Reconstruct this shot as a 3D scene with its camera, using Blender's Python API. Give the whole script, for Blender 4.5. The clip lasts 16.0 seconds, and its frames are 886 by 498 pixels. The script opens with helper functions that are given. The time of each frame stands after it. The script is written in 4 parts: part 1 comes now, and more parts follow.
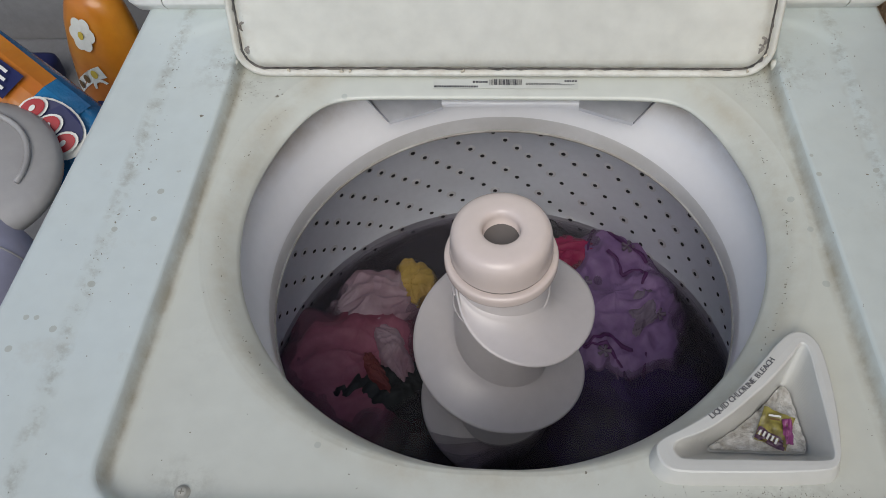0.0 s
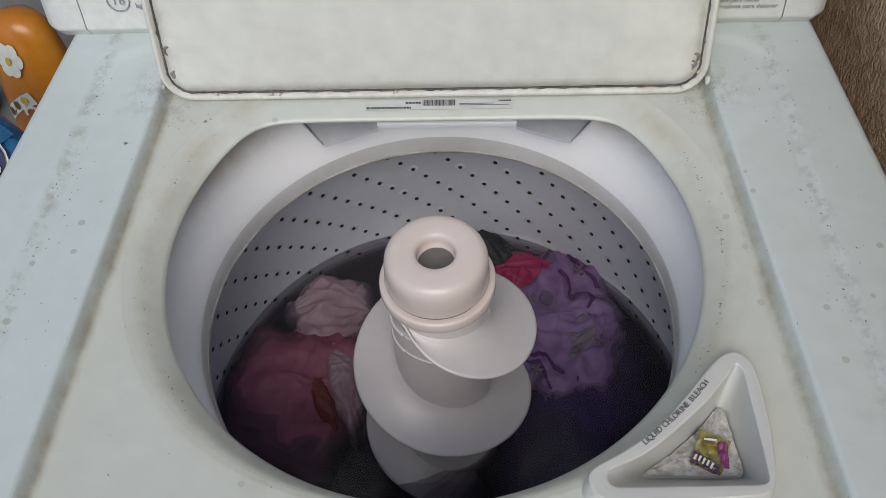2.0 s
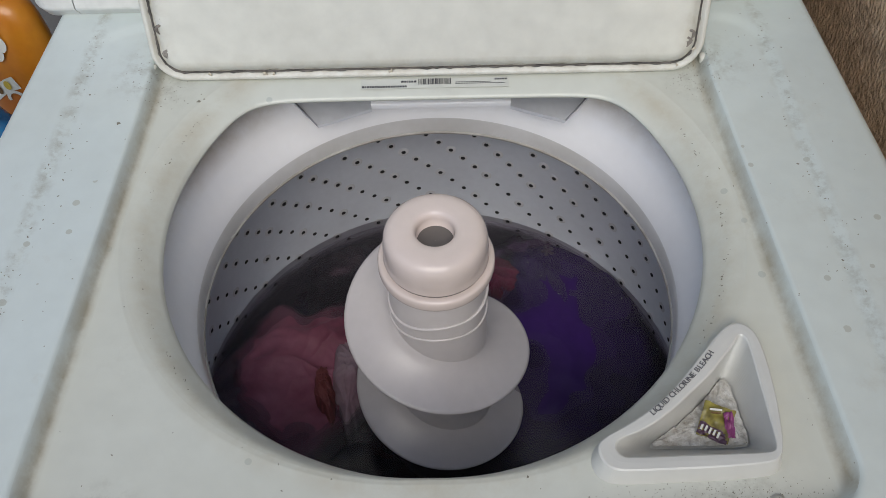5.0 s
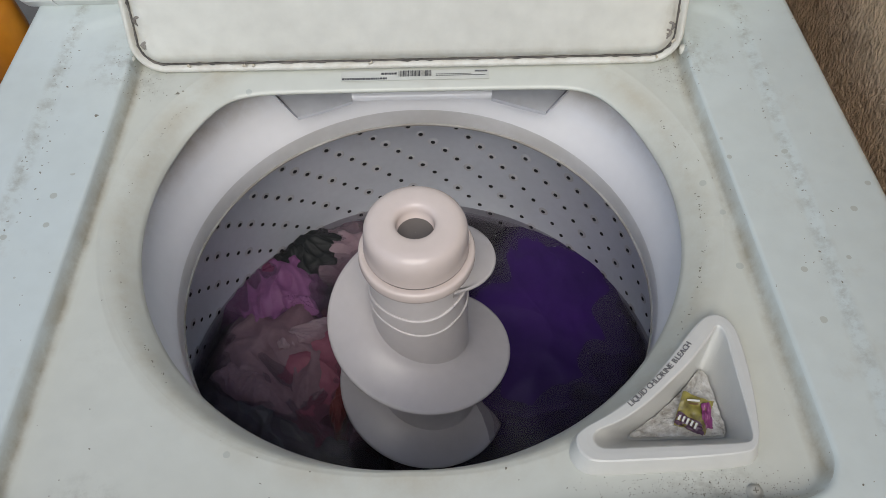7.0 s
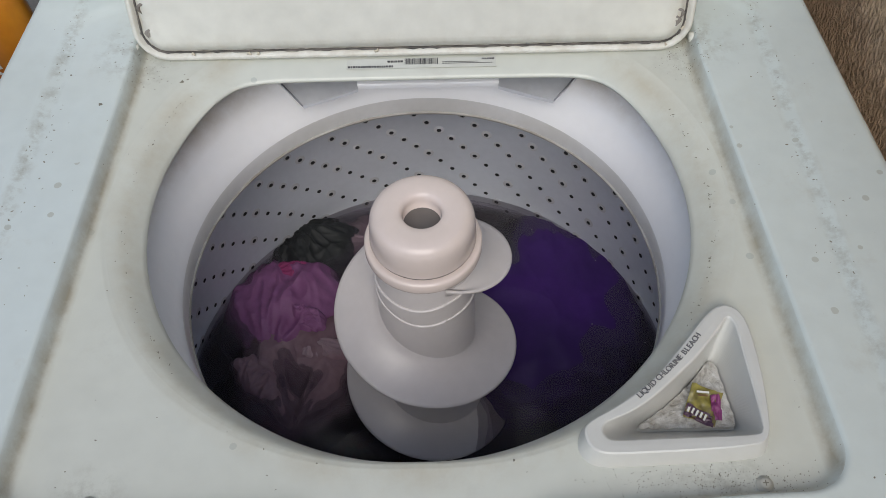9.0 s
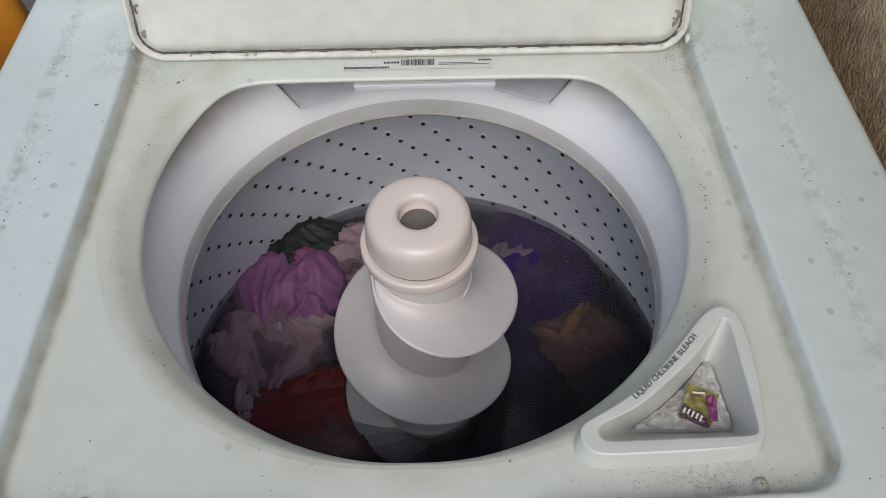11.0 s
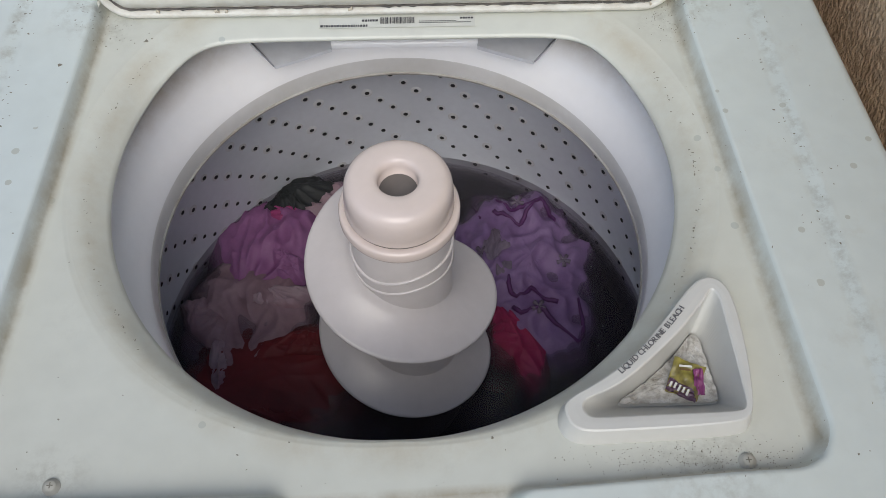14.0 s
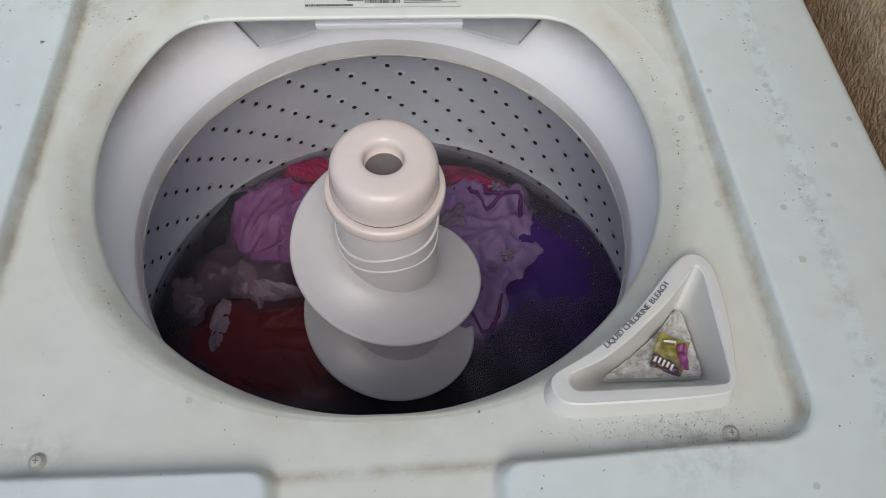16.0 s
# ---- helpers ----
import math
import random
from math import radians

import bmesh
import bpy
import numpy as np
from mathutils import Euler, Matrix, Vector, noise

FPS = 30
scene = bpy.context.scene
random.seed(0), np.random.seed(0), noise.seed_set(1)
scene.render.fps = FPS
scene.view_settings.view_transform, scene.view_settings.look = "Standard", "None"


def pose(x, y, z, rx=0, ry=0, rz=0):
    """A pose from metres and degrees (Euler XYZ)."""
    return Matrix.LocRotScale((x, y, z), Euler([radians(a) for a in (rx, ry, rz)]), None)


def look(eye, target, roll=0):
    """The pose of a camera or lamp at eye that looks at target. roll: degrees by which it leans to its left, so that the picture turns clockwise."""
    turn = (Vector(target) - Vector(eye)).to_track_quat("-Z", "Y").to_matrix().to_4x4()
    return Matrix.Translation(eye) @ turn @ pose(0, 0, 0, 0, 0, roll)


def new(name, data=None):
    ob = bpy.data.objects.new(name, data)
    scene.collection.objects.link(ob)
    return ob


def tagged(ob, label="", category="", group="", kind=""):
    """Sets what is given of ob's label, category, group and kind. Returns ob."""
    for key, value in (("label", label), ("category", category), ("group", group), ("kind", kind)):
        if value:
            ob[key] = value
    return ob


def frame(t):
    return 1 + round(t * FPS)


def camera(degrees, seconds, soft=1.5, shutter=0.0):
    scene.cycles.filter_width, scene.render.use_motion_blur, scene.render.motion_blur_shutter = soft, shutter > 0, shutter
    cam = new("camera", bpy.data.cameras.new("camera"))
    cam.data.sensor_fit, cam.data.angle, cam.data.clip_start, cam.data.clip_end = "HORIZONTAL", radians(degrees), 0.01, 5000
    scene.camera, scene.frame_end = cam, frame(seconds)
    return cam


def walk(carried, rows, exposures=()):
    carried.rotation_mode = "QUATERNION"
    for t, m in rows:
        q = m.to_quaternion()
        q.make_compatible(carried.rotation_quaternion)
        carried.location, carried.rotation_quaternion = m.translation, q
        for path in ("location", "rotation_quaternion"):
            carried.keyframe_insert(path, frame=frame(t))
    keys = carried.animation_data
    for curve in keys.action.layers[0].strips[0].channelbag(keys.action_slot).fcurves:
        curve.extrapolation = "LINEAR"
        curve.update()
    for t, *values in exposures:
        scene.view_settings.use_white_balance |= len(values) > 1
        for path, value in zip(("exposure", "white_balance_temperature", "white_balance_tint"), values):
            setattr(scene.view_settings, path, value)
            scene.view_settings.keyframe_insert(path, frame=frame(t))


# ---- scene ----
cam = camera(52.3, 16.0, soft=0.8)
PATH = [
    (0, (0.01, -0.328, 1.464), (-0.132, 0.852, -0.144), -4.6),
    (0.5, (0.009, -0.337, 1.469), (-0.102, 0.863, -0.128), -3.3),
    (1, (0.024, -0.34, 1.469), (-0.141, 0.851, -0.129), -4.9),
    (1.5, (0.044, -0.328, 1.472), (-0.065, 0.898, -0.104), -5.1),
    (2, (0.04, -0.31, 1.455), (-0.04, 0.897, -0.138), -3.5),
    (2.5, (0.029, -0.312, 1.446), (-0.05, 0.88, -0.158), -2.6),
    (3, (0.021, -0.32, 1.441), (-0.022, 0.873, -0.164), -2.0),
    (5.3, (0.018, -0.32, 1.447), (-0.001, 0.883, -0.151), -1.8),
    (5.5, (0.023, -0.325, 1.45), (-0.02, 0.902, -0.129), -2.9),
    (6, (0.022, -0.322, 1.451), (0.03, 0.898, -0.134), -0.8),
    (6.5, (0.025, -0.321, 1.448), (0.04, 0.881, -0.15), -0.6),
    (7, (0.024, -0.32, 1.445), (0.032, 0.865, -0.166), -0.9),
    (7.5, (0.024, -0.32, 1.443), (0.029, 0.871, -0.163), -1.1),
    (8, (0.021, -0.316, 1.444), (0.029, 0.854, -0.178), -0.8),
    (8.5, (0.022, -0.316, 1.442), (0.02, 0.85, -0.183), -1.2),
    (9, (0.022, -0.315, 1.442), (0.02, 0.847, -0.186), -1.3),
    (11.5, (0.023, -0.316, 1.44), (0.033, 0.853, -0.183), -0.7),
    (12, (0.02, -0.314, 1.439), (0.056, 0.856, -0.183), 0.3),
    (12.5, (0.023, -0.312, 1.438), (0.065, 0.857, -0.184), 0.4),
    (13, (0.023, -0.304, 1.44), (0.066, 0.831, -0.207), 1.0),
    (13.5, (0.024, -0.298, 1.434), (0.073, 0.796, -0.239), 1.0),
    (14, (0.024, -0.294, 1.43), (0.066, 0.784, -0.254), 0.6),
    (14.5, (0.022, -0.296, 1.428), (0.073, 0.781, -0.256), 1.2),
    (15, (0.021, -0.298, 1.427), (0.085, 0.776, -0.259), 2.0),
    (15.5, (0.019, -0.301, 1.428), (0.09, 0.777, -0.255), 2.5),
    (16, (0.019, -0.304, 1.426), (0.106, 0.759, -0.266), 2.7),
]
walk(cam, [(t, look(eye, target, roll)) for t, eye, target, roll in PATH],
     exposures=[(0, -0.26), (3, -0.26), (5.5, -0.21), (9, -0.15), (12.5, -0.11), (16, -0.05)])

# ---- world, sun, exposure ----
world = bpy.data.worlds.new("world")
scene.world = world
world.use_nodes = True
wn = world.node_tree.nodes
sky = wn.new("ShaderNodeTexSky")
sky.sky_type = "NISHITA"
sky.sun_disc = False
sky.sun_elevation, sky.sun_rotation = radians(48), radians(183)
wn["Background"].inputs["Strength"].default_value = 0.138
world.node_tree.links.new(sky.outputs[0], wn["Background"].inputs["Color"])
sun = new("sun", bpy.data.lights.new("sun", "SUN"))
sun.data.energy, sun.data.angle, sun.data.color = 2.3, radians(44), (1.0, 0.95, 0.875)
sun.matrix_world = look((-0.14, -2.35, 3.6), (0, 0.1, 0.9))

# ---- materials ----


def material(name, base, other=None, rough=0.5, metal=0.0, scale=6.0, fine=80.0, mix=0.5, bump=0.05, spots=None, spot_scale=60.0, spot_size=0.12,
             stretch=(1, 1, 1), sheen=0.0, coat=0.0, bump_dist=0.002, stain=None, well=None, grain=0.25):
    m = bpy.data.materials.new(name)
    m.use_nodes = True
    nt = m.node_tree
    nd, lk = nt.nodes, nt.links
    b = nd["Principled BSDF"]
    b.inputs["Roughness"].default_value, b.inputs["Metallic"].default_value = rough, metal
    b.inputs["Sheen Weight"].default_value = sheen
    b.inputs["Coat Weight"].default_value = coat
    co = nd.new("ShaderNodeTexCoord")
    mp = nd.new("ShaderNodeMapping")
    mp.inputs["Scale"].default_value = stretch
    lk.new(co.outputs["Object"], mp.inputs["Vector"])
    n1 = nd.new("ShaderNodeTexNoise")
    n1.inputs["Scale"].default_value, n1.inputs["Detail"].default_value = scale, 5
    n2 = nd.new("ShaderNodeTexNoise")
    n2.inputs["Scale"].default_value, n2.inputs["Detail"].default_value = fine, 4
    for n in (n1, n2):
        lk.new(mp.outputs[0], n.inputs["Vector"])
    ramp = nd.new("ShaderNodeMapRange")
    ramp.inputs[1].default_value, ramp.inputs[2].default_value, ramp.inputs[4].default_value = 0.35, 0.7, mix
    lk.new(n1.outputs[0], ramp.inputs[0])
    mc = nd.new("ShaderNodeMix")
    mc.data_type = "RGBA"
    mc.inputs[6].default_value = (*base, 1)
    mc.inputs[7].default_value = (*(other or [c * 0.75 for c in base]), 1)
    lk.new(ramp.outputs[0], mc.inputs[0])
    out = mc.outputs[2]
    if well:
        sep = nd.new("ShaderNodeSeparateXYZ")
        lk.new(co.outputs["Object"], sep.inputs[0])
        rz = nd.new("ShaderNodeMapRange")
        rz.inputs[1].default_value, rz.inputs[2].default_value, rz.inputs[3].default_value, rz.inputs[4].default_value = 0.9085, 0.9175, 0.75, 0.0
        lk.new(sep.outputs["Z"], rz.inputs[0])
        mw = nd.new("ShaderNodeMix")
        mw.data_type = "RGBA"
        mw.inputs[7].default_value = (*well, 1)
        lk.new(rz.outputs[0], mw.inputs[0])
        lk.new(out, mw.inputs[6])
        out = mw.outputs[2]
    m2 = nd.new("ShaderNodeMix")
    m2.data_type, m2.blend_type = "RGBA", "MULTIPLY"
    m2.inputs[0].default_value = grain
    lk.new(out, m2.inputs[6])
    lk.new(n2.outputs[0], m2.inputs[7])
    out = m2.outputs[2]
    if spots:
        v = nd.new("ShaderNodeTexVoronoi")
        v.inputs["Scale"].default_value = spot_scale
        lk.new(mp.outputs[0], v.inputs["Vector"])
        lt = nd.new("ShaderNodeMath")
        lt.operation = "LESS_THAN"
        lt.inputs[1].default_value = spot_size
        lk.new(v.outputs["Distance"], lt.inputs[0])
        n3 = nd.new("ShaderNodeTexNoise")
        n3.inputs["Scale"].default_value = 9.0
        lk.new(mp.outputs[0], n3.inputs["Vector"])
        gt = nd.new("ShaderNodeMath")
        gt.operation = "GREATER_THAN"
        gt.inputs[1].default_value = 0.58
        lk.new(n3.outputs[0], gt.inputs[0])
        mu = nd.new("ShaderNodeMath")
        mu.operation = "MULTIPLY"
        lk.new(lt.outputs[0], mu.inputs[0])
        lk.new(gt.outputs[0], mu.inputs[1])
        m3 = nd.new("ShaderNodeMix")
        m3.data_type = "RGBA"
        m3.inputs[7].default_value = (*spots, 1)
        lk.new(mu.outputs[0], m3.inputs[0])
        lk.new(out, m3.inputs[6])
        out = m3.outputs[2]
    if stain:
        n4 = nd.new("ShaderNodeTexNoise")
        n4.inputs["Scale"].default_value, n4.inputs["Detail"].default_value, n4.inputs["Roughness"].default_value = 16.0, 10, 0.72
        lk.new(mp.outputs[0], n4.inputs["Vector"])
        r4 = nd.new("ShaderNodeMapRange")
        r4.inputs[1].default_value, r4.inputs[2].default_value, r4.inputs[4].default_value = 0.58, 0.72, 0.45
        lk.new(n4.outputs[0], r4.inputs[0])
        m4 = nd.new("ShaderNodeMix")
        m4.data_type = "RGBA"
        m4.inputs[7].default_value = (*stain, 1)
        lk.new(r4.outputs[0], m4.inputs[0])
        lk.new(out, m4.inputs[6])
        out = m4.outputs[2]
    lk.new(out, b.inputs["Base Color"])
    bp = nd.new("ShaderNodeBump")
    bp.inputs["Strength"].default_value, bp.inputs["Distance"].default_value = bump, bump_dist
    lk.new(n2.outputs[0], bp.inputs["Height"])
    lk.new(bp.outputs[0], b.inputs["Normal"])
    return m


ENAMEL = material("aged_enamel", (0.62, 0.69, 0.68), (0.60, 0.65, 0.615), rough=0.3, scale=6, fine=60, mix=0.8, bump=0.05,
                  spots=(0.45, 0.48, 0.44), spot_scale=42, spot_size=0.12, stain=(0.47, 0.47, 0.42), well=(0.60, 0.605, 0.53), grain=0.12)


def dirt_or_shade(m, tint, amount, lines, scale=75.0, low=0.46, high=0.66, below=0.0):
    """Lays patchy dirt, and on the ring also painted shade, into a material along seams: (kind, place, width) with kind
    'ridge', the circle's centre or ('x', a, b) for a line.
    """
    nd, lk = m.node_tree.nodes, m.node_tree.links
    b = nd["Principled BSDF"]
    src = b.inputs["Base Color"].links[0].from_socket
    co = nd.new("ShaderNodeTexCoord")
    sep = nd.new("ShaderNodeSeparateXYZ")
    lk.new(co.outputs["Object"], sep.inputs[0])

    def sums(op, a, c=None):
        n = nd.new("ShaderNodeMath")
        n.operation = op
        for k, v in enumerate((a, c)):
            if v is None:
                continue
            if isinstance(v, (int, float)):
                n.inputs[k].default_value = v
            else:
                lk.new(v, n.inputs[k])
        return n.outputs[0]
    total = None
    for kind, place, width in lines:
        if kind[0] == "x":
            d = sums("ADD", sums("MULTIPLY", sep.outputs["X"], kind[1]), sums("MULTIPLY", sep.outputs["Y"], kind[2]))
        elif kind == "ridge":
            d = sums("ADD", sums("ABSOLUTE", sep.outputs["X"]), sums("MULTIPLY", sep.outputs["Y"], 0.03))
        else:
            dx, dy = sums("SUBTRACT", sep.outputs["X"], kind[0]), sums("SUBTRACT", sep.outputs["Y"], kind[1])
            d = sums("SQRT", sums("ADD", sums("MULTIPLY", dx, dx), sums("MULTIPLY", dy, dy)))
        r = nd.new("ShaderNodeMapRange")
        r.inputs[1].default_value, r.inputs[2].default_value, r.inputs[3].default_value, r.inputs[4].default_value = 0.0, width, 1.0, 0.0
        lk.new(sums("ABSOLUTE", sums("SUBTRACT", d, place)), r.inputs[0])
        total = r.outputs[0] if total is None else sums("MAXIMUM", total, r.outputs[0])
    n = nd.new("ShaderNodeTexNoise")
    n.inputs["Scale"].default_value, n.inputs["Detail"].default_value, n.inputs["Roughness"].default_value = scale, 8, 0.7
    lk.new(co.outputs["Object"], n.inputs["Vector"])
    r = nd.new("ShaderNodeMapRange")
    r.inputs[1].default_value, r.inputs[2].default_value, r.inputs[4].default_value = low, high, amount
    lk.new(n.outputs[0], r.inputs[0])
    if below:
        total = sums("MULTIPLY", total, sums("LESS_THAN", sep.outputs["Z"], below))
    mx = nd.new("ShaderNodeMix")
    mx.data_type = "RGBA"
    mx.inputs[7].default_value = (*tint, 1)
    lk.new(sums("MULTIPLY", total, r.outputs[0]), mx.inputs[0])
    lk.new(src, mx.inputs[6])
    lk.new(mx.outputs[2], b.inputs["Base Color"])


dirt_or_shade(ENAMEL, (0.42, 0.37, 0.27), 0.55, [((0.003, 0.119), 0.2215, 0.019)], 28.0, 0.34, 0.66)
dirt_or_shade(ENAMEL, (0.30, 0.295, 0.25), 0.7, [("ridge", 0.302, 0.009), ((-0.237, 0.268), 0.0, 0.045), ((0.237, 0.268), 0.0, 0.045), ((0.19, -0.118), 0.0, 0.05), ((-0.20, -0.117), 0.0, 0.03)])
dirt_or_shade(ENAMEL, (0.33, 0.29, 0.21), 0.8, [(("x", 1.0, 0.072), 0.2533, 0.007), (("x", -1.0, 0.050), 0.2455, 0.006), (("x", 0.035, -1.0), 0.1315, 0.006)], 40.0, 0.30, 0.62, 0.9185)
LID = material("lid_enamel", (0.77, 0.775, 0.715), (0.72, 0.72, 0.65), rough=0.4, scale=4, fine=50, mix=0.7, bump=0.06, spots=(0.25, 0.22, 0.18), spot_scale=40, spot_size=0.025)
dirt_or_shade(LID, (0.45, 0.40, 0.32), 0.65, [(("x", 0.0, 1.0), 0.006, 0.022), (("x", 1.0, 0.0), 0.224, 0.016), (("x", -1.0, 0.0), 0.224, 0.016)], 45.0, 0.42, 0.68)
WHITE = material("white_plastic", (0.60, 0.605, 0.575), (0.54, 0.54, 0.50), rough=0.28, scale=8, fine=70, mix=0.5, bump=0.04, grain=0.12)
CONSOLE = material("console_plastic", (0.76, 0.77, 0.74), (0.68, 0.69, 0.66), rough=0.4, scale=7, fine=120, mix=0.5, bump=0.04)
RING = material("balance_ring_plastic", (0.90, 0.91, 0.93), (0.88, 0.88, 0.88), rough=0.16, scale=7, fine=90, mix=0.6, bump=0.08, grain=0.05)
dirt_or_shade(RING, (0.46, 0.36, 0.24), 0.7, [((0.0045, 0.125), 0.240, 0.016)], 9.0, 0.36, 0.62)
# shadow beneath the opening's lip, painted dark onto the ring's outer part
dirt_or_shade(RING, (0.10, 0.085, 0.07), 0.9, [((0.0045, 0.125), 0.264, 0.024)], 30.0, 0.15, 0.42)
# greyer than the ring: carries the shading of its two recesses
RECESS_SHADE = material("recess_shade_plastic", (0.70, 0.72, 0.76), (0.62, 0.63, 0.66), rough=0.3, scale=9)
BEVEL = material("bevel_plastic", (0.66, 0.66, 0.66), (0.52, 0.51, 0.48), rough=0.35, scale=14, fine=120, mix=0.7, bump=0.05, grain=0.1)
BASKET = material("basket_porcelain", (0.72, 0.755, 0.82), (0.62, 0.64, 0.69), rough=0.3, scale=9, fine=120, mix=0.6, bump=0.06, grain=0.12)
BAND = material("basket_band", (0.50, 0.49, 0.46), (0.26, 0.23, 0.19), rough=0.45, scale=30, fine=150, mix=0.8)
HOLE = material("hole_dark", (0.02, 0.02, 0.022), rough=0.8)
DIMPLE = material("dimple", (0.66, 0.665, 0.695), (0.55, 0.55, 0.57), rough=0.3)
BEIGE = material("agitator_cap_plastic", (0.70, 0.605, 0.56), (0.63, 0.545, 0.495), rough=0.22, scale=14, fine=90, mix=0.5, bump=0.04, grain=0.08)
AGIT = material("agitator_plastic", (0.63, 0.595, 0.59), (0.58, 0.55, 0.545), rough=0.33, scale=14, fine=90, mix=0.5, bump=0.04, grain=0.1)
RUST = material("rusty_seam", (0.07, 0.068, 0.065), (0.22, 0.20, 0.18), rough=0.8, scale=60, fine=200, mix=0.7, bump=0.4)
SMUDGE = material("grey_smudge", (0.30, 0.28, 0.25), (0.16, 0.14, 0.12), rough=0.8, scale=90, fine=220, mix=1.0, bump=0.3)
CREAM = material("cream_edge", (0.72, 0.67, 0.56), (0.55, 0.47, 0.34), rough=0.5, scale=40, fine=150, mix=0.7)
DIRT = material("dirt", (0.20, 0.19, 0.15), (0.34, 0.32, 0.26), rough=0.9, scale=60)
CAVITY = material("dusty_cavity", (0.16, 0.145, 0.135), (0.10, 0.09, 0.085), rough=0.8)
INK = material("ink", (0.05, 0.05, 0.06), rough=0.6)
PRINT = material("faded_print", (0.13, 0.13, 0.14), rough=0.6)
GREYINK = material("grey_ink", (0.35, 0.36, 0.40), rough=0.6)
PAPER = material("label_paper", (0.64, 0.66, 0.61), (0.58, 0.58, 0.52), rough=0.6, scale=20)
GREEN = material("green_print", (0.42, 0.56, 0.48), (0.36, 0.50, 0.43), rough=0.5, scale=15)
STUCCO = material("brown_stucco", (0.86, 0.62, 0.40), (0.52, 0.35, 0.215), rough=0.95, scale=100, fine=240, mix=1.0, bump=1.0, stretch=(1, 1, 0.72), bump_dist=0.008, grain=0.12)
CEMENT = material("grey_cement", (0.23, 0.23, 0.235), (0.15, 0.15, 0.15), rough=0.9, scale=6, fine=120, mix=0.9, bump=0.4)
GROUND = material("concrete_ground", (0.34, 0.33, 0.31), (0.25, 0.24, 0.22), rough=0.95, scale=4, fine=90, mix=0.9, bump=0.5)
ORANGE = material("orange_bottle", (0.52, 0.15, 0.015), (0.62, 0.26, 0.02), rough=0.3, scale=14, mix=1.0, coat=0.2)
PURE = material("white_print", (0.78, 0.78, 0.74), (0.66, 0.70, 0.60), rough=0.45, scale=50)
YELLOW = material("yellow_print", (0.62, 0.46, 0.06), rough=0.45)
BROWNP = material("brown_print", (0.16, 0.09, 0.03), rough=0.5)
BLUEP = material("blue_film", (0.02, 0.20, 0.42), (0.01, 0.08, 0.22), rough=0.25, scale=16, mix=0.9, bump=0.3, bump_dist=0.006)
NAVY = material("navy_plastic", (0.01, 0.015, 0.09), (0.008, 0.01, 0.05), rough=0.5)
REDP = material("red_print", (0.42, 0.012, 0.02), rough=0.5)
GREYTUB = material("grey_translucent_plastic", (0.42, 0.41, 0.40), (0.32, 0.31, 0.30), rough=0.4, scale=10, mix=0.8)
LILACJUG = material("lilac_jug_plastic", (0.46, 0.45, 0.58), (0.40, 0.39, 0.50), rough=0.3, scale=10)
POWDER = material("detergent_powder", (0.74, 0.73, 0.69), (0.34, 0.31, 0.26), rough=0.9, scale=170, fine=400, mix=0.9, bump=0.8, spots=(0.18, 0.16, 0.12), spot_scale=260, spot_size=0.36)
WRAP = material("wrapper_foil", (0.34, 0.30, 0.07), (0.12, 0.10, 0.04), rough=0.35, scale=120, mix=1.0, bump=0.3)
PINKP = material("pink_print", (0.27, 0.06, 0.19), rough=0.4)
PLUMP = material("plum_print", (0.10, 0.045, 0.09), (0.06, 0.04, 0.04), rough=0.4)
METAL = material("screw_paint", (0.60, 0.60, 0.54), (0.40, 0.37, 0.30), rough=0.5, metal=0.0, scale=60)


def cloth(name, base, other, scale=18):
    return material(name, base, other, rough=0.6, scale=scale, fine=160, mix=1.0, bump=0.10)


ROSE = cloth("rose_cloth", (0.41, 0.146, 0.205), (0.244, 0.059, 0.098))
STRAND = cloth("pale_pink_cloth", (0.437, 0.328, 0.367), (0.312, 0.172, 0.218))
YELC = cloth("yellow_cloth", (0.55, 0.38, 0.09), (0.42, 0.26, 0.08))
BLACKC = cloth("black_cloth", (0.012, 0.014, 0.016), (0.03, 0.035, 0.035))
MAGC = cloth("magenta_cloth", (0.359, 0.023, 0.101), (0.265, 0.016, 0.055))
LAVC = cloth("lavender_cloth", (0.3, 0.189, 0.37), (0.2, 0.11, 0.26))
PURC = cloth("purple_cloth", (0.062, 0.012, 0.185), (0.030, 0.007, 0.10), scale=8)
TANC = cloth("tan_cloth", (0.345, 0.225, 0.262), (0.235, 0.135, 0.165))
LILC = cloth("orchid_cloth", (0.359, 0.148, 0.328), (0.265, 0.094, 0.242))
PINKC = cloth("pink_cloth", (0.40, 0.06, 0.20), (0.30, 0.05, 0.16))
BRICKC = cloth("brick_red_cloth", (0.24, 0.06, 0.055), (0.15, 0.035, 0.035))
DREDC = cloth("dark_red_cloth", (0.17, 0.010, 0.014), (0.11, 0.008, 0.010))
PEACHC = cloth("peach_cloth", (0.257, 0.125, 0.082), (0.156, 0.066, 0.047))
PLUM = cloth("plum_cloth", (0.13, 0.035, 0.15), (0.08, 0.02, 0.10))
MAUVE = cloth("mauve_cloth", (0.234, 0.187, 0.25), (0.148, 0.109, 0.156))
GREYC = cloth("grey_cloth", (0.24, 0.22, 0.23), (0.14, 0.13, 0.13))


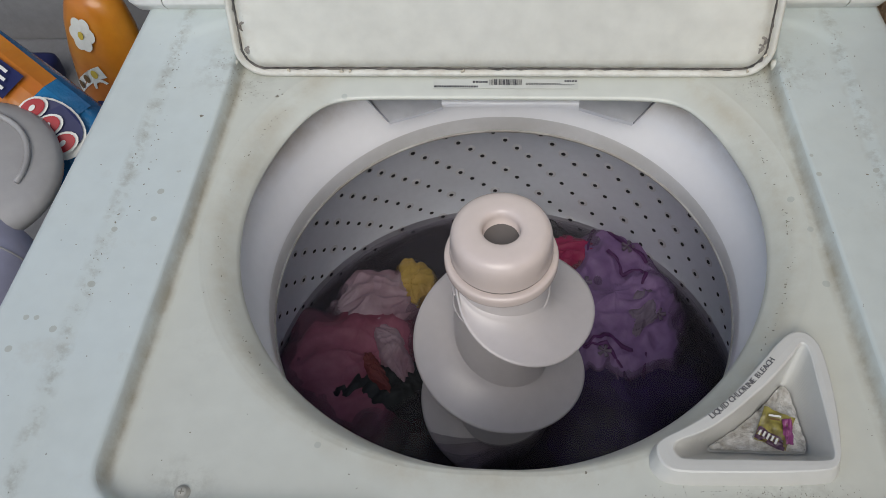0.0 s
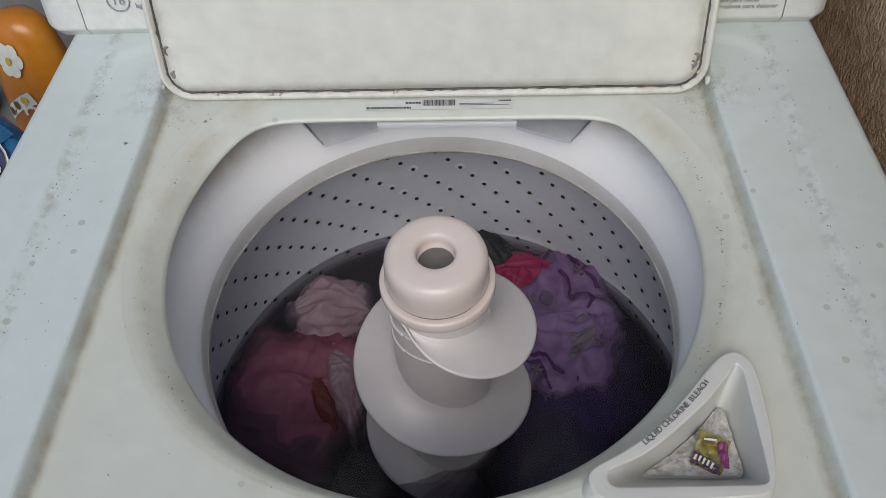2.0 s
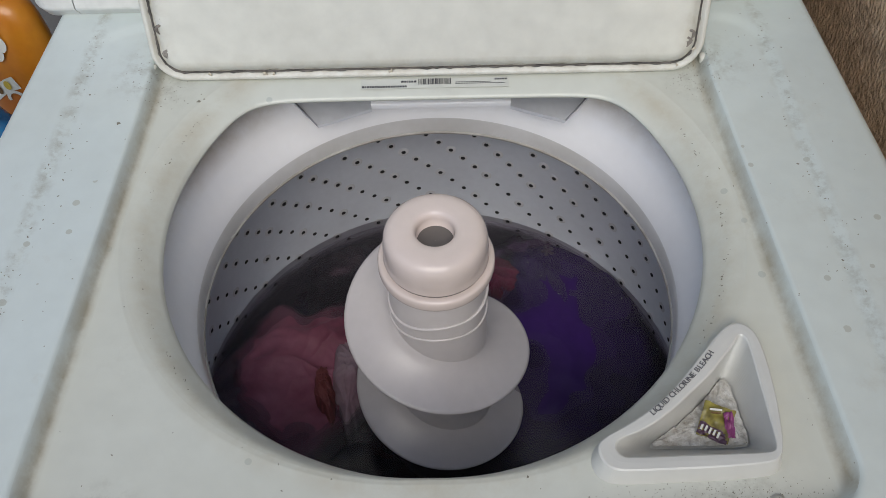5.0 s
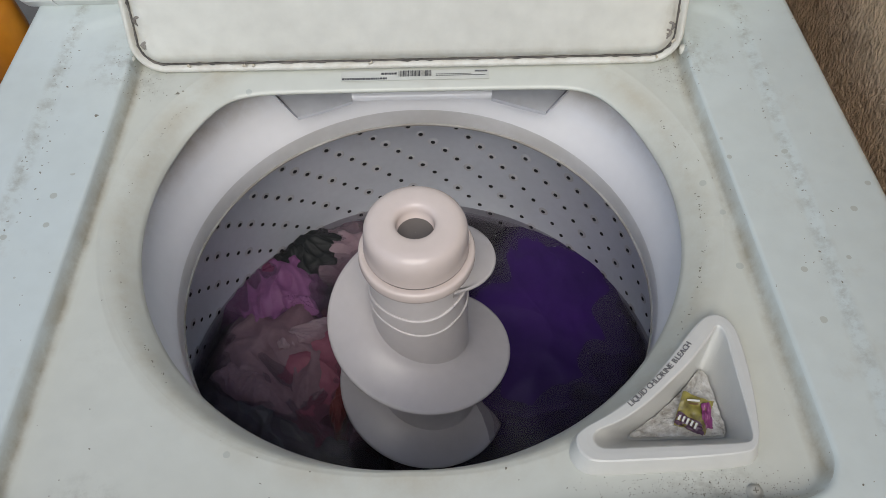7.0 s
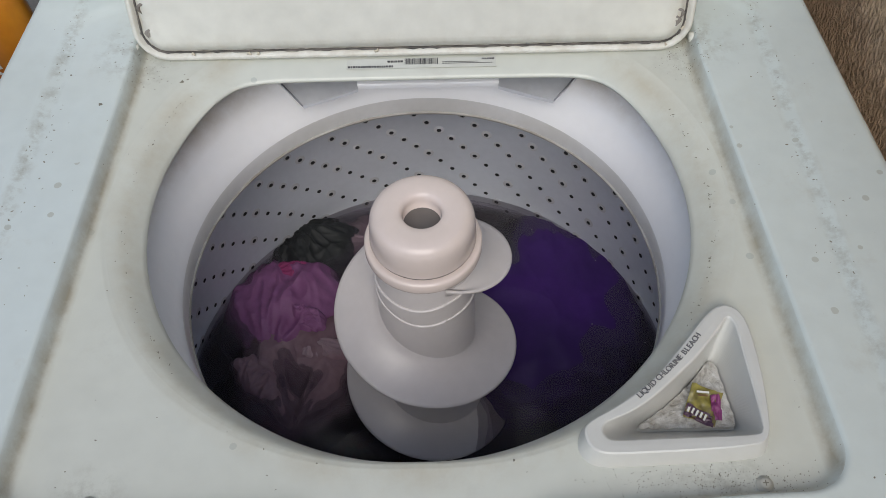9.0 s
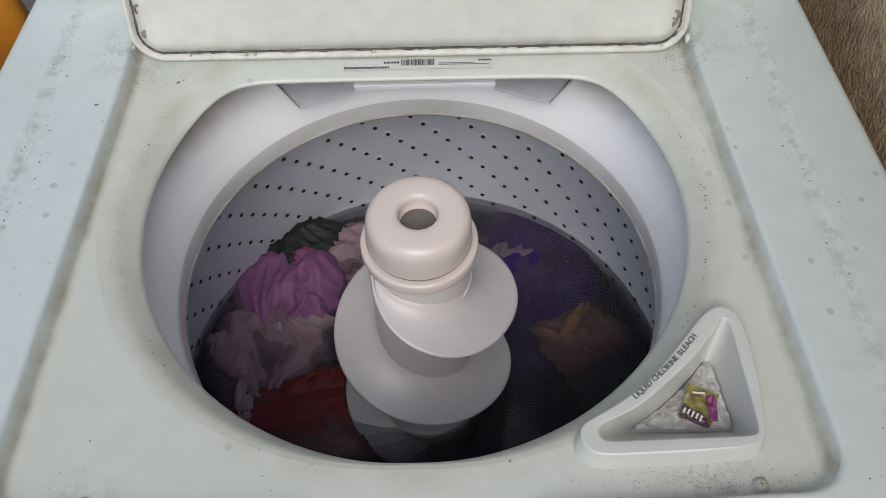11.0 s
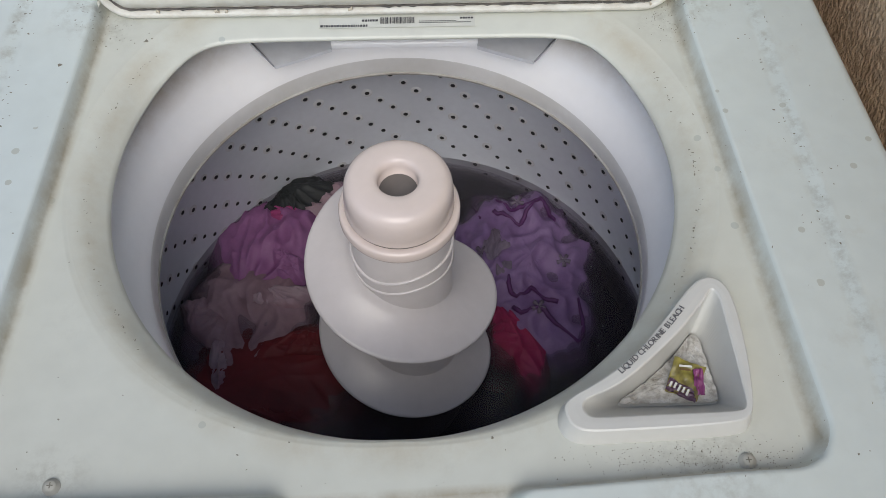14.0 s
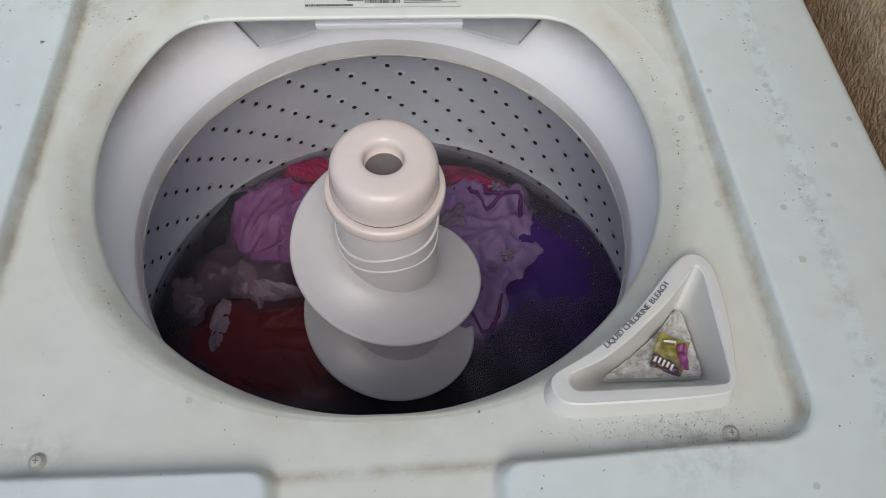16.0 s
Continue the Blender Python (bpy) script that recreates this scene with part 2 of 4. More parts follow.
def water_material(name, tint, murk, amount, gloss):
    m = bpy.data.materials.new(name)
    m.use_nodes = True
    nt = m.node_tree
    nd, lk = nt.nodes, nt.links
    nd.remove(nd["Principled BSDF"])
    tr = nd.new("ShaderNodeBsdfTransparent")
    tr.inputs[0].default_value = (*tint, 1)
    df = nd.new("ShaderNodeBsdfDiffuse")
    df.inputs[0].default_value = (*murk, 1)
    n = nd.new("ShaderNodeTexNoise")
    n.inputs["Scale"].default_value, n.inputs["Detail"].default_value = 14, 4
    co = nd.new("ShaderNodeTexCoord")
    lk.new(co.outputs["Object"], n.inputs["Vector"])
    mr = nd.new("ShaderNodeMapRange")
    mr.inputs[1].default_value, mr.inputs[2].default_value = 0.3, 0.7
    mr.inputs[3].default_value, mr.inputs[4].default_value = amount * 0.6, amount * 1.4
    lk.new(n.outputs[0], mr.inputs[0])
    mx = nd.new("ShaderNodeMixShader")
    lk.new(mr.outputs[0], mx.inputs[0])
    lk.new(tr.outputs[0], mx.inputs[1])
    lk.new(df.outputs[0], mx.inputs[2])
    out = mx.outputs[0]
    if gloss:
        gl = nd.new("ShaderNodeBsdfGlossy")
        gl.inputs["Roughness"].default_value = 0.06
        fr = nd.new("ShaderNodeFresnel")
        fr.inputs[0].default_value = 1.33
        n2 = nd.new("ShaderNodeTexNoise")
        n2.inputs["Scale"].default_value, n2.inputs["Detail"].default_value = 28, 3
        lk.new(co.outputs["Object"], n2.inputs["Vector"])
        bp = nd.new("ShaderNodeBump")
        bp.inputs["Strength"].default_value, bp.inputs["Distance"].default_value = 0.35, 0.006
        lk.new(n2.outputs[0], bp.inputs["Height"])
        lk.new(bp.outputs[0], gl.inputs["Normal"])
        lk.new(bp.outputs[0], fr.inputs["Normal"])
        m2 = nd.new("ShaderNodeMixShader")
        lk.new(fr.outputs[0], m2.inputs[0])
        lk.new(out, m2.inputs[1])
        lk.new(gl.outputs[0], m2.inputs[2])
        out = m2.outputs[0]
    lk.new(out, nd["Material Output"].inputs["Surface"])
    return m


WATER = water_material("wash_water", (0.92, 0.90, 0.92), (0.115, 0.108, 0.126), 0.28, True)
MURK = water_material("murky_water", (0.945, 0.925, 0.945), (0.048, 0.043, 0.051), 0.08, False)

SUDS = material("suds", (0.34, 0.34, 0.37), (0.22, 0.22, 0.25), rough=0.15, scale=80)

# ---- mesh helpers ----


def part(name, bm, mat, parent=None, label="", smooth=True, m=None):
    me = bpy.data.meshes.new(name)
    if isinstance(bm, bmesh.types.BMesh):
        bmesh.ops.recalc_face_normals(bm, faces=bm.faces)
        bm.to_mesh(me)
        bm.free()
    else:
        me.from_pydata(bm[0], [], bm[1])
    me.materials.append(mat)
    if smooth:
        me.polygons.foreach_set("use_smooth", [True] * len(me.polygons))
    ob = new(name, me)
    if parent:
        ob.parent = parent
    if m:
        ob.matrix_basis = m
    if label:
        tagged(ob, label)
    return ob


def thing(name, label, category, group="", at=(0, 0, 0), kind=""):
    return tagged(new(name), label, category, group, kind) if at == (0, 0, 0) else placed(tagged(new(name), label, category, group, kind), at)


def placed(ob, at):
    ob.location = at
    return ob


def grid(rows, close_u=False, close_v=False):
    """Quads over rows of points (a list of equally long lists)."""
    vs = [tuple(p) for r in rows for p in r]
    n, k = len(rows), len(rows[0])
    fs = []
    for i in range(n if close_v else n - 1):
        for j in range(k if close_u else k - 1):
            a, b = i * k + j, i * k + (j + 1) % k
            c, d = ((i + 1) % n) * k + (j + 1) % k, ((i + 1) % n) * k + j
            fs.append((a, b, c, d))
    return vs, fs


def lathe(profile, n=96, cx=0.0, cy=0.0):
    return grid([[(cx + r * math.cos(2 * math.pi * j / n), cy + r * math.sin(2 * math.pi * j / n), z) for j in range(n)] for r, z in profile], close_u=True)


def box(x0, x1, y0, y1, z0, z1, bevel=0.0, seg=3):
    bm = bmesh.new()
    bmesh.ops.create_cube(bm, size=1)
    for v in bm.verts:
        v.co = Vector(((x0 + x1) / 2 + v.co.x * (x1 - x0), (y0 + y1) / 2 + v.co.y * (y1 - y0), (z0 + z1) / 2 + v.co.z * (z1 - z0)))
    if bevel:
        bmesh.ops.bevel(bm, geom=bm.edges[:], offset=bevel, segments=seg, affect="EDGES", profile=0.5)
    return bm


def chaikin(pts, times=3, closed=True):
    for _ in range(times):
        out = []
        n = len(pts)
        for i in range(n if closed else n - 1):
            a, b = Vector(pts[i]), Vector(pts[(i + 1) % n])
            out += [a * 0.75 + b * 0.25, a * 0.25 + b * 0.75]
        pts = out
    return pts


def tube(points, radius, n=8, closed=False):
    pts = [Vector(p) for p in points]
    rows = []
    for i, p in enumerate(pts):
        a = pts[i - 1] if i or closed else p
        b = pts[(i + 1) % len(pts)] if i < len(pts) - 1 or closed else p
        d = (b - a).normalized()
        u = d.cross(Vector((0.31, 0.2, 0.93))).normalized()
        w = d.cross(u)
        r = radius[i] if isinstance(radius, list) else radius
        rows.append([p + (u * math.cos(2 * math.pi * k / n) + w * math.sin(2 * math.pi * k / n)) * r for k in range(n)])
    vs, fs = grid(rows, close_u=True, close_v=closed)
    if not closed:
        fs.append(tuple(range(n))[::-1])
        fs.append(tuple(range(len(vs) - n, len(vs))))
    return vs, fs


def joined(*meshes):
    vs, fs = [], []
    for v, f in meshes:
        k = len(vs)
        vs += [tuple(p) for p in v]
        fs += [tuple(i + k for i in g) for g in f]
    return vs, fs


def moved(mesh, m):
    return [tuple(m @ Vector(p)) for p in mesh[0]], mesh[1]


def lettering(text, size, m, thick=0.0003):
    """Vertices and faces of flat raised letters in the built-in font, at the pose m."""
    cu = bpy.data.curves.new("text", "FONT")
    cu.body, cu.size, cu.extrude, cu.align_x, cu.align_y = text, size, thick, "CENTER", "CENTER"
    cu.resolution_u = 3
    ob = bpy.data.objects.new("text", cu)
    me = ob.to_mesh()
    out = [tuple(m @ v.co) for v in me.vertices], [tuple(p.vertices) for p in me.polygons]
    ob.to_mesh_clear()
    bpy.data.objects.remove(ob)
    bpy.data.curves.remove(cu)
    return out


def bar(x, y, w, h, m, t=0.0004):
    vs = [tuple(m @ Vector(p)) for p in ((x, y, 0), (x + w, y, 0), (x + w, y + h, 0), (x, y + h, 0), (x, y, t), (x + w, y, t), (x + w, y + h, t), (x, y + h, t))]
    return vs, [(0, 1, 5, 4), (1, 2, 6, 5), (2, 3, 7, 6), (3, 0, 4, 7), (4, 5, 6, 7)]


def smoothstep(a, b, x):
    t = min(1.0, max(0.0, (x - a) / (b - a)))
    return t * t * (3 - 2 * t)


# ---- setting ----
g = box(-400, 400, -400, 400, -0.3, 0.0)
tagged(part("ground", g, GROUND, smooth=False), "grey worn concrete floor under the washing machine", "floor", kind="structure")
tagged(part("wall_right", box(0.395, 0.55, -1.6, 0.9, 0.0, 1.36), STUCCO, smooth=False), "brown rough stucco wall beside the machine", "wall", kind="structure")
tagged(part("wall_back", box(-3.0, 0.394, 0.62, 0.78, 0.0, 2.6), CEMENT, smooth=False), "grey cement wall behind the machine", "wall", kind="structure")
tagged(part("ledge", box(-1.1, -0.375, 0.02, 0.617, 0.0, 0.66, 0.01), CEMENT, smooth=False), "grey cement ledge beside the machine", "ledge", kind="structure")

# ---- washing machine ----
CX, CY = 0.003, 0.119
AX, AY = 0.0045, 0.125
BY, BR = 0.1285, 0.258
GX = 0.0050
washer = thing("washing_machine", "worn white top-loading washing machine with open lid", "washing machine")


def side_x(y):
    return 0.338 + 0.085 * (0.34 - y)


def opening(a):
    s = math.sin(a)
    r = 0.2085
    if s > 0.05:
        f = (0.263 - CY) / s
        r = (r ** -22 + f ** -22) ** (-1 / 22)
    return r


def lip_width(a):
    """Width of the rolled edge round the opening, broad at the sides."""
    return 0.007 + 0.0185 * abs(math.cos(a)) ** 1.2


def outer(a):
    c, s = math.cos(a), math.sin(a)
    r = 2.0
    k = abs(c) + 0.085 * s
    if k > 0.05:
        r = min(r, (0.338 + 0.085 * (0.34 - CY)) / k)
    if s > 1e-6:
        r = min(r, (0.47 - CY) / s)
    if s < -1e-6:
        r = min(r, (-0.235 - CY) / s)
    return r


def top_z(x, y):
    """Height of the pressed top panel: a sunken lid well inside a raised rim."""
    ax = abs(x)
    xr = 0.2388 + 0.072 * max(0.0, 0.25 - y) if x > 0 else 0.2365 + 0.050 * max(0.0, 0.25 - y)
    front = 0.1315 - 0.0085 * smoothstep(0.05, 0.25, x)
    dx, dy = ax - (xr - 0.03), max(-front + 0.03 - y, y - 0.345)
    d = math.hypot(max(dx, 0), max(dy, 0)) + min(max(dx, dy), 0) - 0.03
    nx, ny = abs(x - 0.006) - (0.067 - 0.02), max(-0.30 - y, y + 0.1)
    d2 = math.hypot(max(nx, 0), max(ny, 0)) + min(max(nx, ny), 0) - 0.02
    h = max(0.012 - abs(d - d2), 0) / 0.012
    d = min(d, d2) - h * h * 0.012 / 4
    z = 0.9065 + 0.0140 * smoothstep(-0.0055, 0.0030, d)
    ex, ey = ax - (0.293 + 0.03 * (0.3 - y) - 0.04), y - (0.325 - 0.04)
    e = math.hypot(max(ex, 0), max(ey, 0)) + min(max(ex, ey), 0) - 0.04
    return z + 0.0028 * smoothstep(-0.006, 0.007, e) * (1 if y > -0.13 else smoothstep(-0.2, -0.13, y))


# dispenser outlines: foot, rim, well edge, well floor, point by point from the tip round the right side
OUT = [(0.197, 0.001), (0.206, 0.009), (0.216, 0.010), (0.223, 0.004), (0.2265, -0.006), (0.228, -0.027), (0.2275, -0.055), (0.2245, -0.084), (0.221, -0.0945), (0.213, -0.0985), (0.181, -0.1005), (0.146, -0.1015),
       (0.117, -0.1025), (0.107, -0.098), (0.103, -0.089), (0.105, -0.080), (0.110, -0.0735), (0.122, -0.0685), (0.1345, -0.0615), (0.1545, -0.0475), (0.1665, -0.0345), (0.1785, -0.0215), (0.1875, -0.0105)]
RIM = [(0.1975, -0.001), (0.2065, 0.0065), (0.2155, 0.007), (0.2215, 0.001), (0.2245, -0.008), (0.226, -0.028), (0.2255, -0.055), (0.2228, -0.082), (0.219, -0.091), (0.212, -0.0945), (0.179, -0.097), (0.144, -0.098),
       (0.118, -0.0987), (0.110, -0.0945), (0.107, -0.087), (0.1075, -0.080), (0.112, -0.0755), (0.1235, -0.0695), (0.1355, -0.0625), (0.155, -0.0485), (0.1672, -0.0355), (0.1792, -0.0225), (0.1884, -0.0115)]
TOPI = [(0.2070, -0.0085), (0.2105, -0.003), (0.2135, -0.003), (0.2155, -0.007), (0.2162, -0.012), (0.217, -0.036), (0.218, -0.060), (0.2182, -0.079), (0.2177, -0.085), (0.213, -0.0872), (0.190, -0.0876), (0.163, -0.088),
        (0.126, -0.089), (0.1210, -0.0875), (0.1185, -0.083), (0.1195, -0.079), (0.123, -0.076), (0.134, -0.072), (0.1455, -0.066), (0.1600, -0.0552), (0.1745, -0.0425), (0.187, -0.0315), (0.199, -0.018)]
FLO = [(0.200, -0.021), (0.202, -0.019), (0.2045, -0.019), (0.206, -0.021), (0.2075, -0.025), (0.209, -0.035), (0.2108, -0.052), (0.212, -0.063), (0.2118, -0.0675), (0.2095, -0.0688), (0.195, -0.069), (0.177, -0.069),
       (0.152, -0.069), (0.1485, -0.0688), (0.147, -0.0675), (0.1475, -0.066), (0.150, -0.0645), (0.156, -0.0605), (0.163, -0.056), (0.173, -0.048), (0.182, -0.0405), (0.190, -0.0325), (0.196, -0.026)]
o3, r3, t3, f3 = (chaikin([(x, y, 0) for x, y in q], 3) for q in (OUT, RIM, TOPI, FLO))


def in_tray(x, y):
    """Whether a place lies in the cut-out for the dispenser's well."""
    q, hit = t3, False
    for a, b in zip(q, q[1:] + q[:1]):
        if (a.y > y) != (b.y > y) and x < (b.x - a.x) * (y - a.y) / (b.y - a.y) + a.x:
            hit = not hit
    return hit


def back_rise(a):
    """How much higher the edge of the opening lies at the back, before the lid."""
    return 0.010 * smoothstep(0.3, 0.65, math.sin(a))


rows = []
NA = 800
angles = [2 * math.pi * j / NA for j in range(NA)]
for dr, z in ((0.030, 0.884), (0.012, 0.883), (0.003, 0.8845), (0.0005, 0.8865), (0.0, 0.889)):
    rows.append([(CX + (opening(a) + dr) * math.cos(a), CY + (opening(a) + dr) * math.sin(a) - 1.05 * back_rise(a), z + back_rise(a)) for a in angles])
for k in range(1, 9):
    t = k / 8
    rows.append([(CX + (opening(a) + lip_width(a) * t) * math.cos(a), CY + (opening(a) + lip_width(a) * t) * math.sin(a) - 1.05 * back_rise(a) * (1 - t), 0.9056 - (0.0166 - back_rise(a)) * (1 - 0.81 * math.sin(t * math.pi / 2) - 0.19 * t)) for a in angles])
NR = 115
for k in range(NR + 1):
    row = []
    for a in angles:
        r0, r1 = opening(a) + lip_width(a), outer(a)
        t = k / NR
        r = r0 + (r1 - 0.008 - r0) * t + 0.0005
        x, y = CX + r * math.cos(a), CY + r * math.sin(a)
        z = top_z(x, y) if not (x > 0.09 and y < 0.02 and in_tray(x, y)) else 0.872
        row.append((x, y, z if k > 1 else 0.9058))
    rows.append(row)
last = rows[-1]
for k in range(1, 6):
    q = k / 5 * math.pi / 2
    rows.append([(p[0] + math.cos(a) * 0.008 * math.sin(q), p[1] + math.sin(a) * 0.008 * math.sin(q), p[2] - 0.008 * (1 - math.cos(q))) for p, a in zip(last, angles)])
rows.append([(p[0], p[1], 0.85) for p in rows[-1]])
panel = part("top_panel", grid(rows, close_u=True), ENAMEL, washer, "aged white enamel top with dirt specks")
part("cabinet", grid([[(p[0], p[1], z) for p in rows[-1]] for z in (0.849, 0.5, 0.0)], close_u=True), ENAMEL, washer, "white enamelled steel cabinet")

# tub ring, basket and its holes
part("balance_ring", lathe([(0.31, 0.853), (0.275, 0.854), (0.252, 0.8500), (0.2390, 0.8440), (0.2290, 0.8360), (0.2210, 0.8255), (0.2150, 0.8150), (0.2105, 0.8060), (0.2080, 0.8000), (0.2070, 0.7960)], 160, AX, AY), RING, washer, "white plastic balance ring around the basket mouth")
part("ring_bevel", lathe([(0.2070, 0.7960), (0.2063, 0.7935), (0.2058, 0.7850), (0.2056, 0.7765)], 160, AX, AY), BEVEL, washer, "light grey inner wall of the ring")
part("basket_band", lathe([(0.2062, 0.7785), (0.2050, 0.7780), (0.2042, 0.7768), (0.2050, 0.7750), (0.2120, 0.7715)], 128, AX, AY), BAND, washer, "thin stained metal band")
part("basket", lathe([(0.2115, 0.7716), (0.2300, 0.7640), (0.2480, 0.7540), (BR, 0.742), (BR, 0.52), (0.248, 0.45), (0.23, 0.41), (0.03, 0.40)], 160, AX, BY), BASKET, washer, "grey speckled porcelain wash basket")
holes, dimples = [], []
rnd = random.Random(5)
for line in range(30):
    for k in range(-3, 11):
        a = radians(110.7 + 12.0 * line - 3.057 * k)
        z = 0.6916 - 0.01285 * k - 0.0005 * rnd.random()
        c, s = math.cos(a), math.sin(a)
        ctr, ux, n = Vector((AX + (BR - 0.0002) * c, BY + (BR - 0.0002) * s, z)), Vector((-s, c, 0)), Vector((-c, -s, 0))
        big = 1.25 if k % 3 == 0 else 1.0
        ring = lambda r, d: [ctr + (ux * math.cos(q * math.pi / 5) + Vector((0, 0, 1)) * math.sin(q * math.pi / 5)) * r + n * d for q in range(10)]
        v, f = grid([ring(0.0026, 0.0006), ring(0.0014, 0.0002)], close_u=True)
        holes.append((v + [tuple(p) for p in ring(0.0027, 0.0007)], f + [tuple(range(20, 30))]))
        if k < 3 or k % 3 == 0:
            dimples.append(grid([ring(0.0050 * big, 0.0001), ring(0.0038 * big, 0.0006), ring(0.0023, 0.0003)], close_u=True))
tagged(part("basket_dimple", joined(*dimples), DIMPLE, washer), kind="stuff")
tagged(part("drain_hole", joined(*holes), HOLE, washer, smooth=False), kind="stuff")

# inlet shield at the back of the ring, flanked by panels that paint recess shade
def slab(pts, thick):
    n = len(pts)
    vs = list(pts) + [(x, y, z - thick) for x, y, z in pts]
    return vs, [tuple(range(n)), tuple(range(n, 2 * n))[::-1]] + [(k, (k + 1) % n, n + (k + 1) % n, n + k) for k in range(n)]


SHX = 0.0105
for sx in (-1, 1):
    inner, mid, tip, far = SHX + sx * 0.0655, SHX + sx * 0.090, SHX + sx * 0.1145, SHX + sx * 0.137
    part("recess_shade_panel", slab([(inner, 0.2955, 0.846), (mid, 0.286, 0.845), (tip, 0.2765, 0.845), (far + sx * 0.01, 0.315, 0.846), (inner, 0.325, 0.848)], 0.004), RECESS_SHADE, washer, "panel over a ring recess, its shade painted grey", smooth=False)
    part("shield_seam", tube([(tip + sx * 0.001, 0.2755, 0.8455), (far + sx * 0.002, 0.3055, 0.847)], 0.0008, 6), GREYINK, washer)
lip = []
for k in range(17):
    x = SHX - 0.066 + 0.132 * k / 16
    lip.append([(x, 0.299, 0.842), (x, 0.2985, 0.846), (x, 0.301, 0.8485), (x, 0.325, 0.850), (x, 0.325, 0.842)])
part("inlet_shield", grid(lip), RING, washer, "white water inlet shield behind the basket")

# lid, leaning back on the console
lid_pose = pose(0, 0.2685, 0.9085, 75, 0, 0)
LW, LH, LR = 0.236, 0.43, 0.028


def lid_outline(inset):
    w, r = LW - inset, max(LR - inset, 0.006)
    pts = [(w, LH)]
    for k in range(9):
        q = -k / 8 * math.pi / 2
        pts.append((w - r + r * math.cos(q), inset + r + r * math.sin(q)))
    for k in range(9):
        q = -math.pi / 2 - k / 8 * math.pi / 2
        pts.append((-w + r + r * math.cos(q), inset + r + r * math.sin(q)))
    pts.append((-w, LH))
    return pts


lr = [[(x, y, z) for x, y in lid_outline(i)] for i, z in ((0.02, -0.024), (0.003, -0.024), (0.0, -0.02), (0.0, -0.003), (0.0015, -0.0005), (0.005, 0.0), (0.0055, -0.004), (0.0105, -0.004), (0.012, 0.001), (0.02, 0.003))]
lv, lf = grid(lr)
n = len(lr[0])
lf.append(tuple(range(len(lv) - n, len(lv))))
lf.append(tuple(range(n))[::-1])
lid = part("lid", (lv, lf), LID, washer, "open lid, inner face off-white enamel", m=lid_pose)
rnd = random.Random(3)
seam, edge = [], []
path = lid_outline(0.0078)
dense = []
for a, b in zip(path[:-1], path[1:]):
    steps = max(2, int(math.dist(a, b) / 0.004))
    dense += [(a[0] + (b[0] - a[0]) * k / steps, a[1] + (b[1] - a[1]) * k / steps) for k in range(steps)]
i = 0
while i < len(dense) - 6:
    m = rnd.randint(5, 16)
    seg = dense[i:i + m]
    if len(seg) > 3:
        r = [0.0011 * (0.15 + 0.9 * rnd.random()) for _ in seg]
        r[0] = r[-1] = 0.0002
        seam.append(tube([(x + rnd.uniform(-0.0005, 0.0005), y + rnd.uniform(-0.0005, 0.0005), -0.0022) for x, y in seg], r, 6))
    i += m + rnd.choice([-1, -1, 0, 1])
seam.append(tube([(x, y, -0.0030) for x, y in dense], [0.0007 + 0.0004 * rnd.random() for _ in dense], 6))
part("seal", joined(*seam), RUST, lid, "cracked dark seal along the lid edge")
flakes = []
for k in range(16):
    x, y = rnd.choice(dense)
    flakes.append(tube([(x + rnd.uniform(-0.002, 0.002), y + rnd.uniform(-0.003, 0.001), 0.0) for _ in range(4)], 0.0009, 5))
tagged(part("edge_rust", joined(*flakes), CREAM, lid), kind="stuff")
blots = []
for sx in (-1, 1):
    for k in range(3):
        c = Vector((sx * (LW - 0.021 + 0.002 * k), 0.022 + 0.013 * k * rnd.random(), 0.0026))
        blots.append(tube([c + Vector((sx * 0.006 * math.sin(q * 0.5), 0.009 * math.cos(q * 0.3), -0.0016)) for q in range(6)], [0.0006, 0.0016, 0.0011, 0.0019, 0.0012, 0.0005], 6))
    blots.append(tube([(sx * (LW - 0.017 + 0.001 * math.sin(q)), 0.045 + 0.014 * q, 0.0005) for q in range(10)], [0.0004 + 0.0012 * abs(math.sin(q * 1.3)) for q in range(10)], 6))
for mark in blots:
    part("rust_mark", mark, SMUDGE, lid)
m = Matrix.Translation((0.014, 0.019, 0.0034))
lab = part("warning_label", bar(-0.182, 0.079, 0.36, 0.16, m), PAPER, lid, "white warning label", smooth=False)
mm = Matrix.Translation((0.014, 0.019, 0.0039))
lines = [bar(-0.118, 0.084, 0.262, 0.0008, mm), bar(-0.118, 0.084, 0.0008, 0.1, mm), bar(-0.092, 0.084, 0.0006, 0.1, mm), bar(-0.036, 0.084, 0.0006, 0.1, mm), bar(0.144, 0.084, 0.0008, 0.1, mm)]
for k in range(6):
    lines.append(bar(-0.030, 0.091 + 0.006 * k, 0.16 - 0.02 * (k % 3), 0.0018, mm))
    lines.append(bar(-0.089, 0.097 + 0.006 * k, 0.048 - 0.01 * (k % 2), 0.0018, mm))
lines.append(lettering("death, explosion, or fire.", 0.0048, pose(-0.050, 0.1075, 0.0040)))
part("label_print", joined(*lines), INK, lab, smooth=False)

# hinge pins
for sx in (-1, 1):
    part("hinge_pin", tube([(sx * 0.236, 0.280, 0.914), (sx * 0.2435, 0.281, 0.914)], 0.0045, 14), LID, washer)

# console behind the lid
prof = [(0.347, 0.921), (0.338, 0.9335), (0.3375, 0.936), (0.350, 1.02), (0.37, 1.075), (0.40, 1.09), (0.455, 1.085), (0.458, 0.922)]


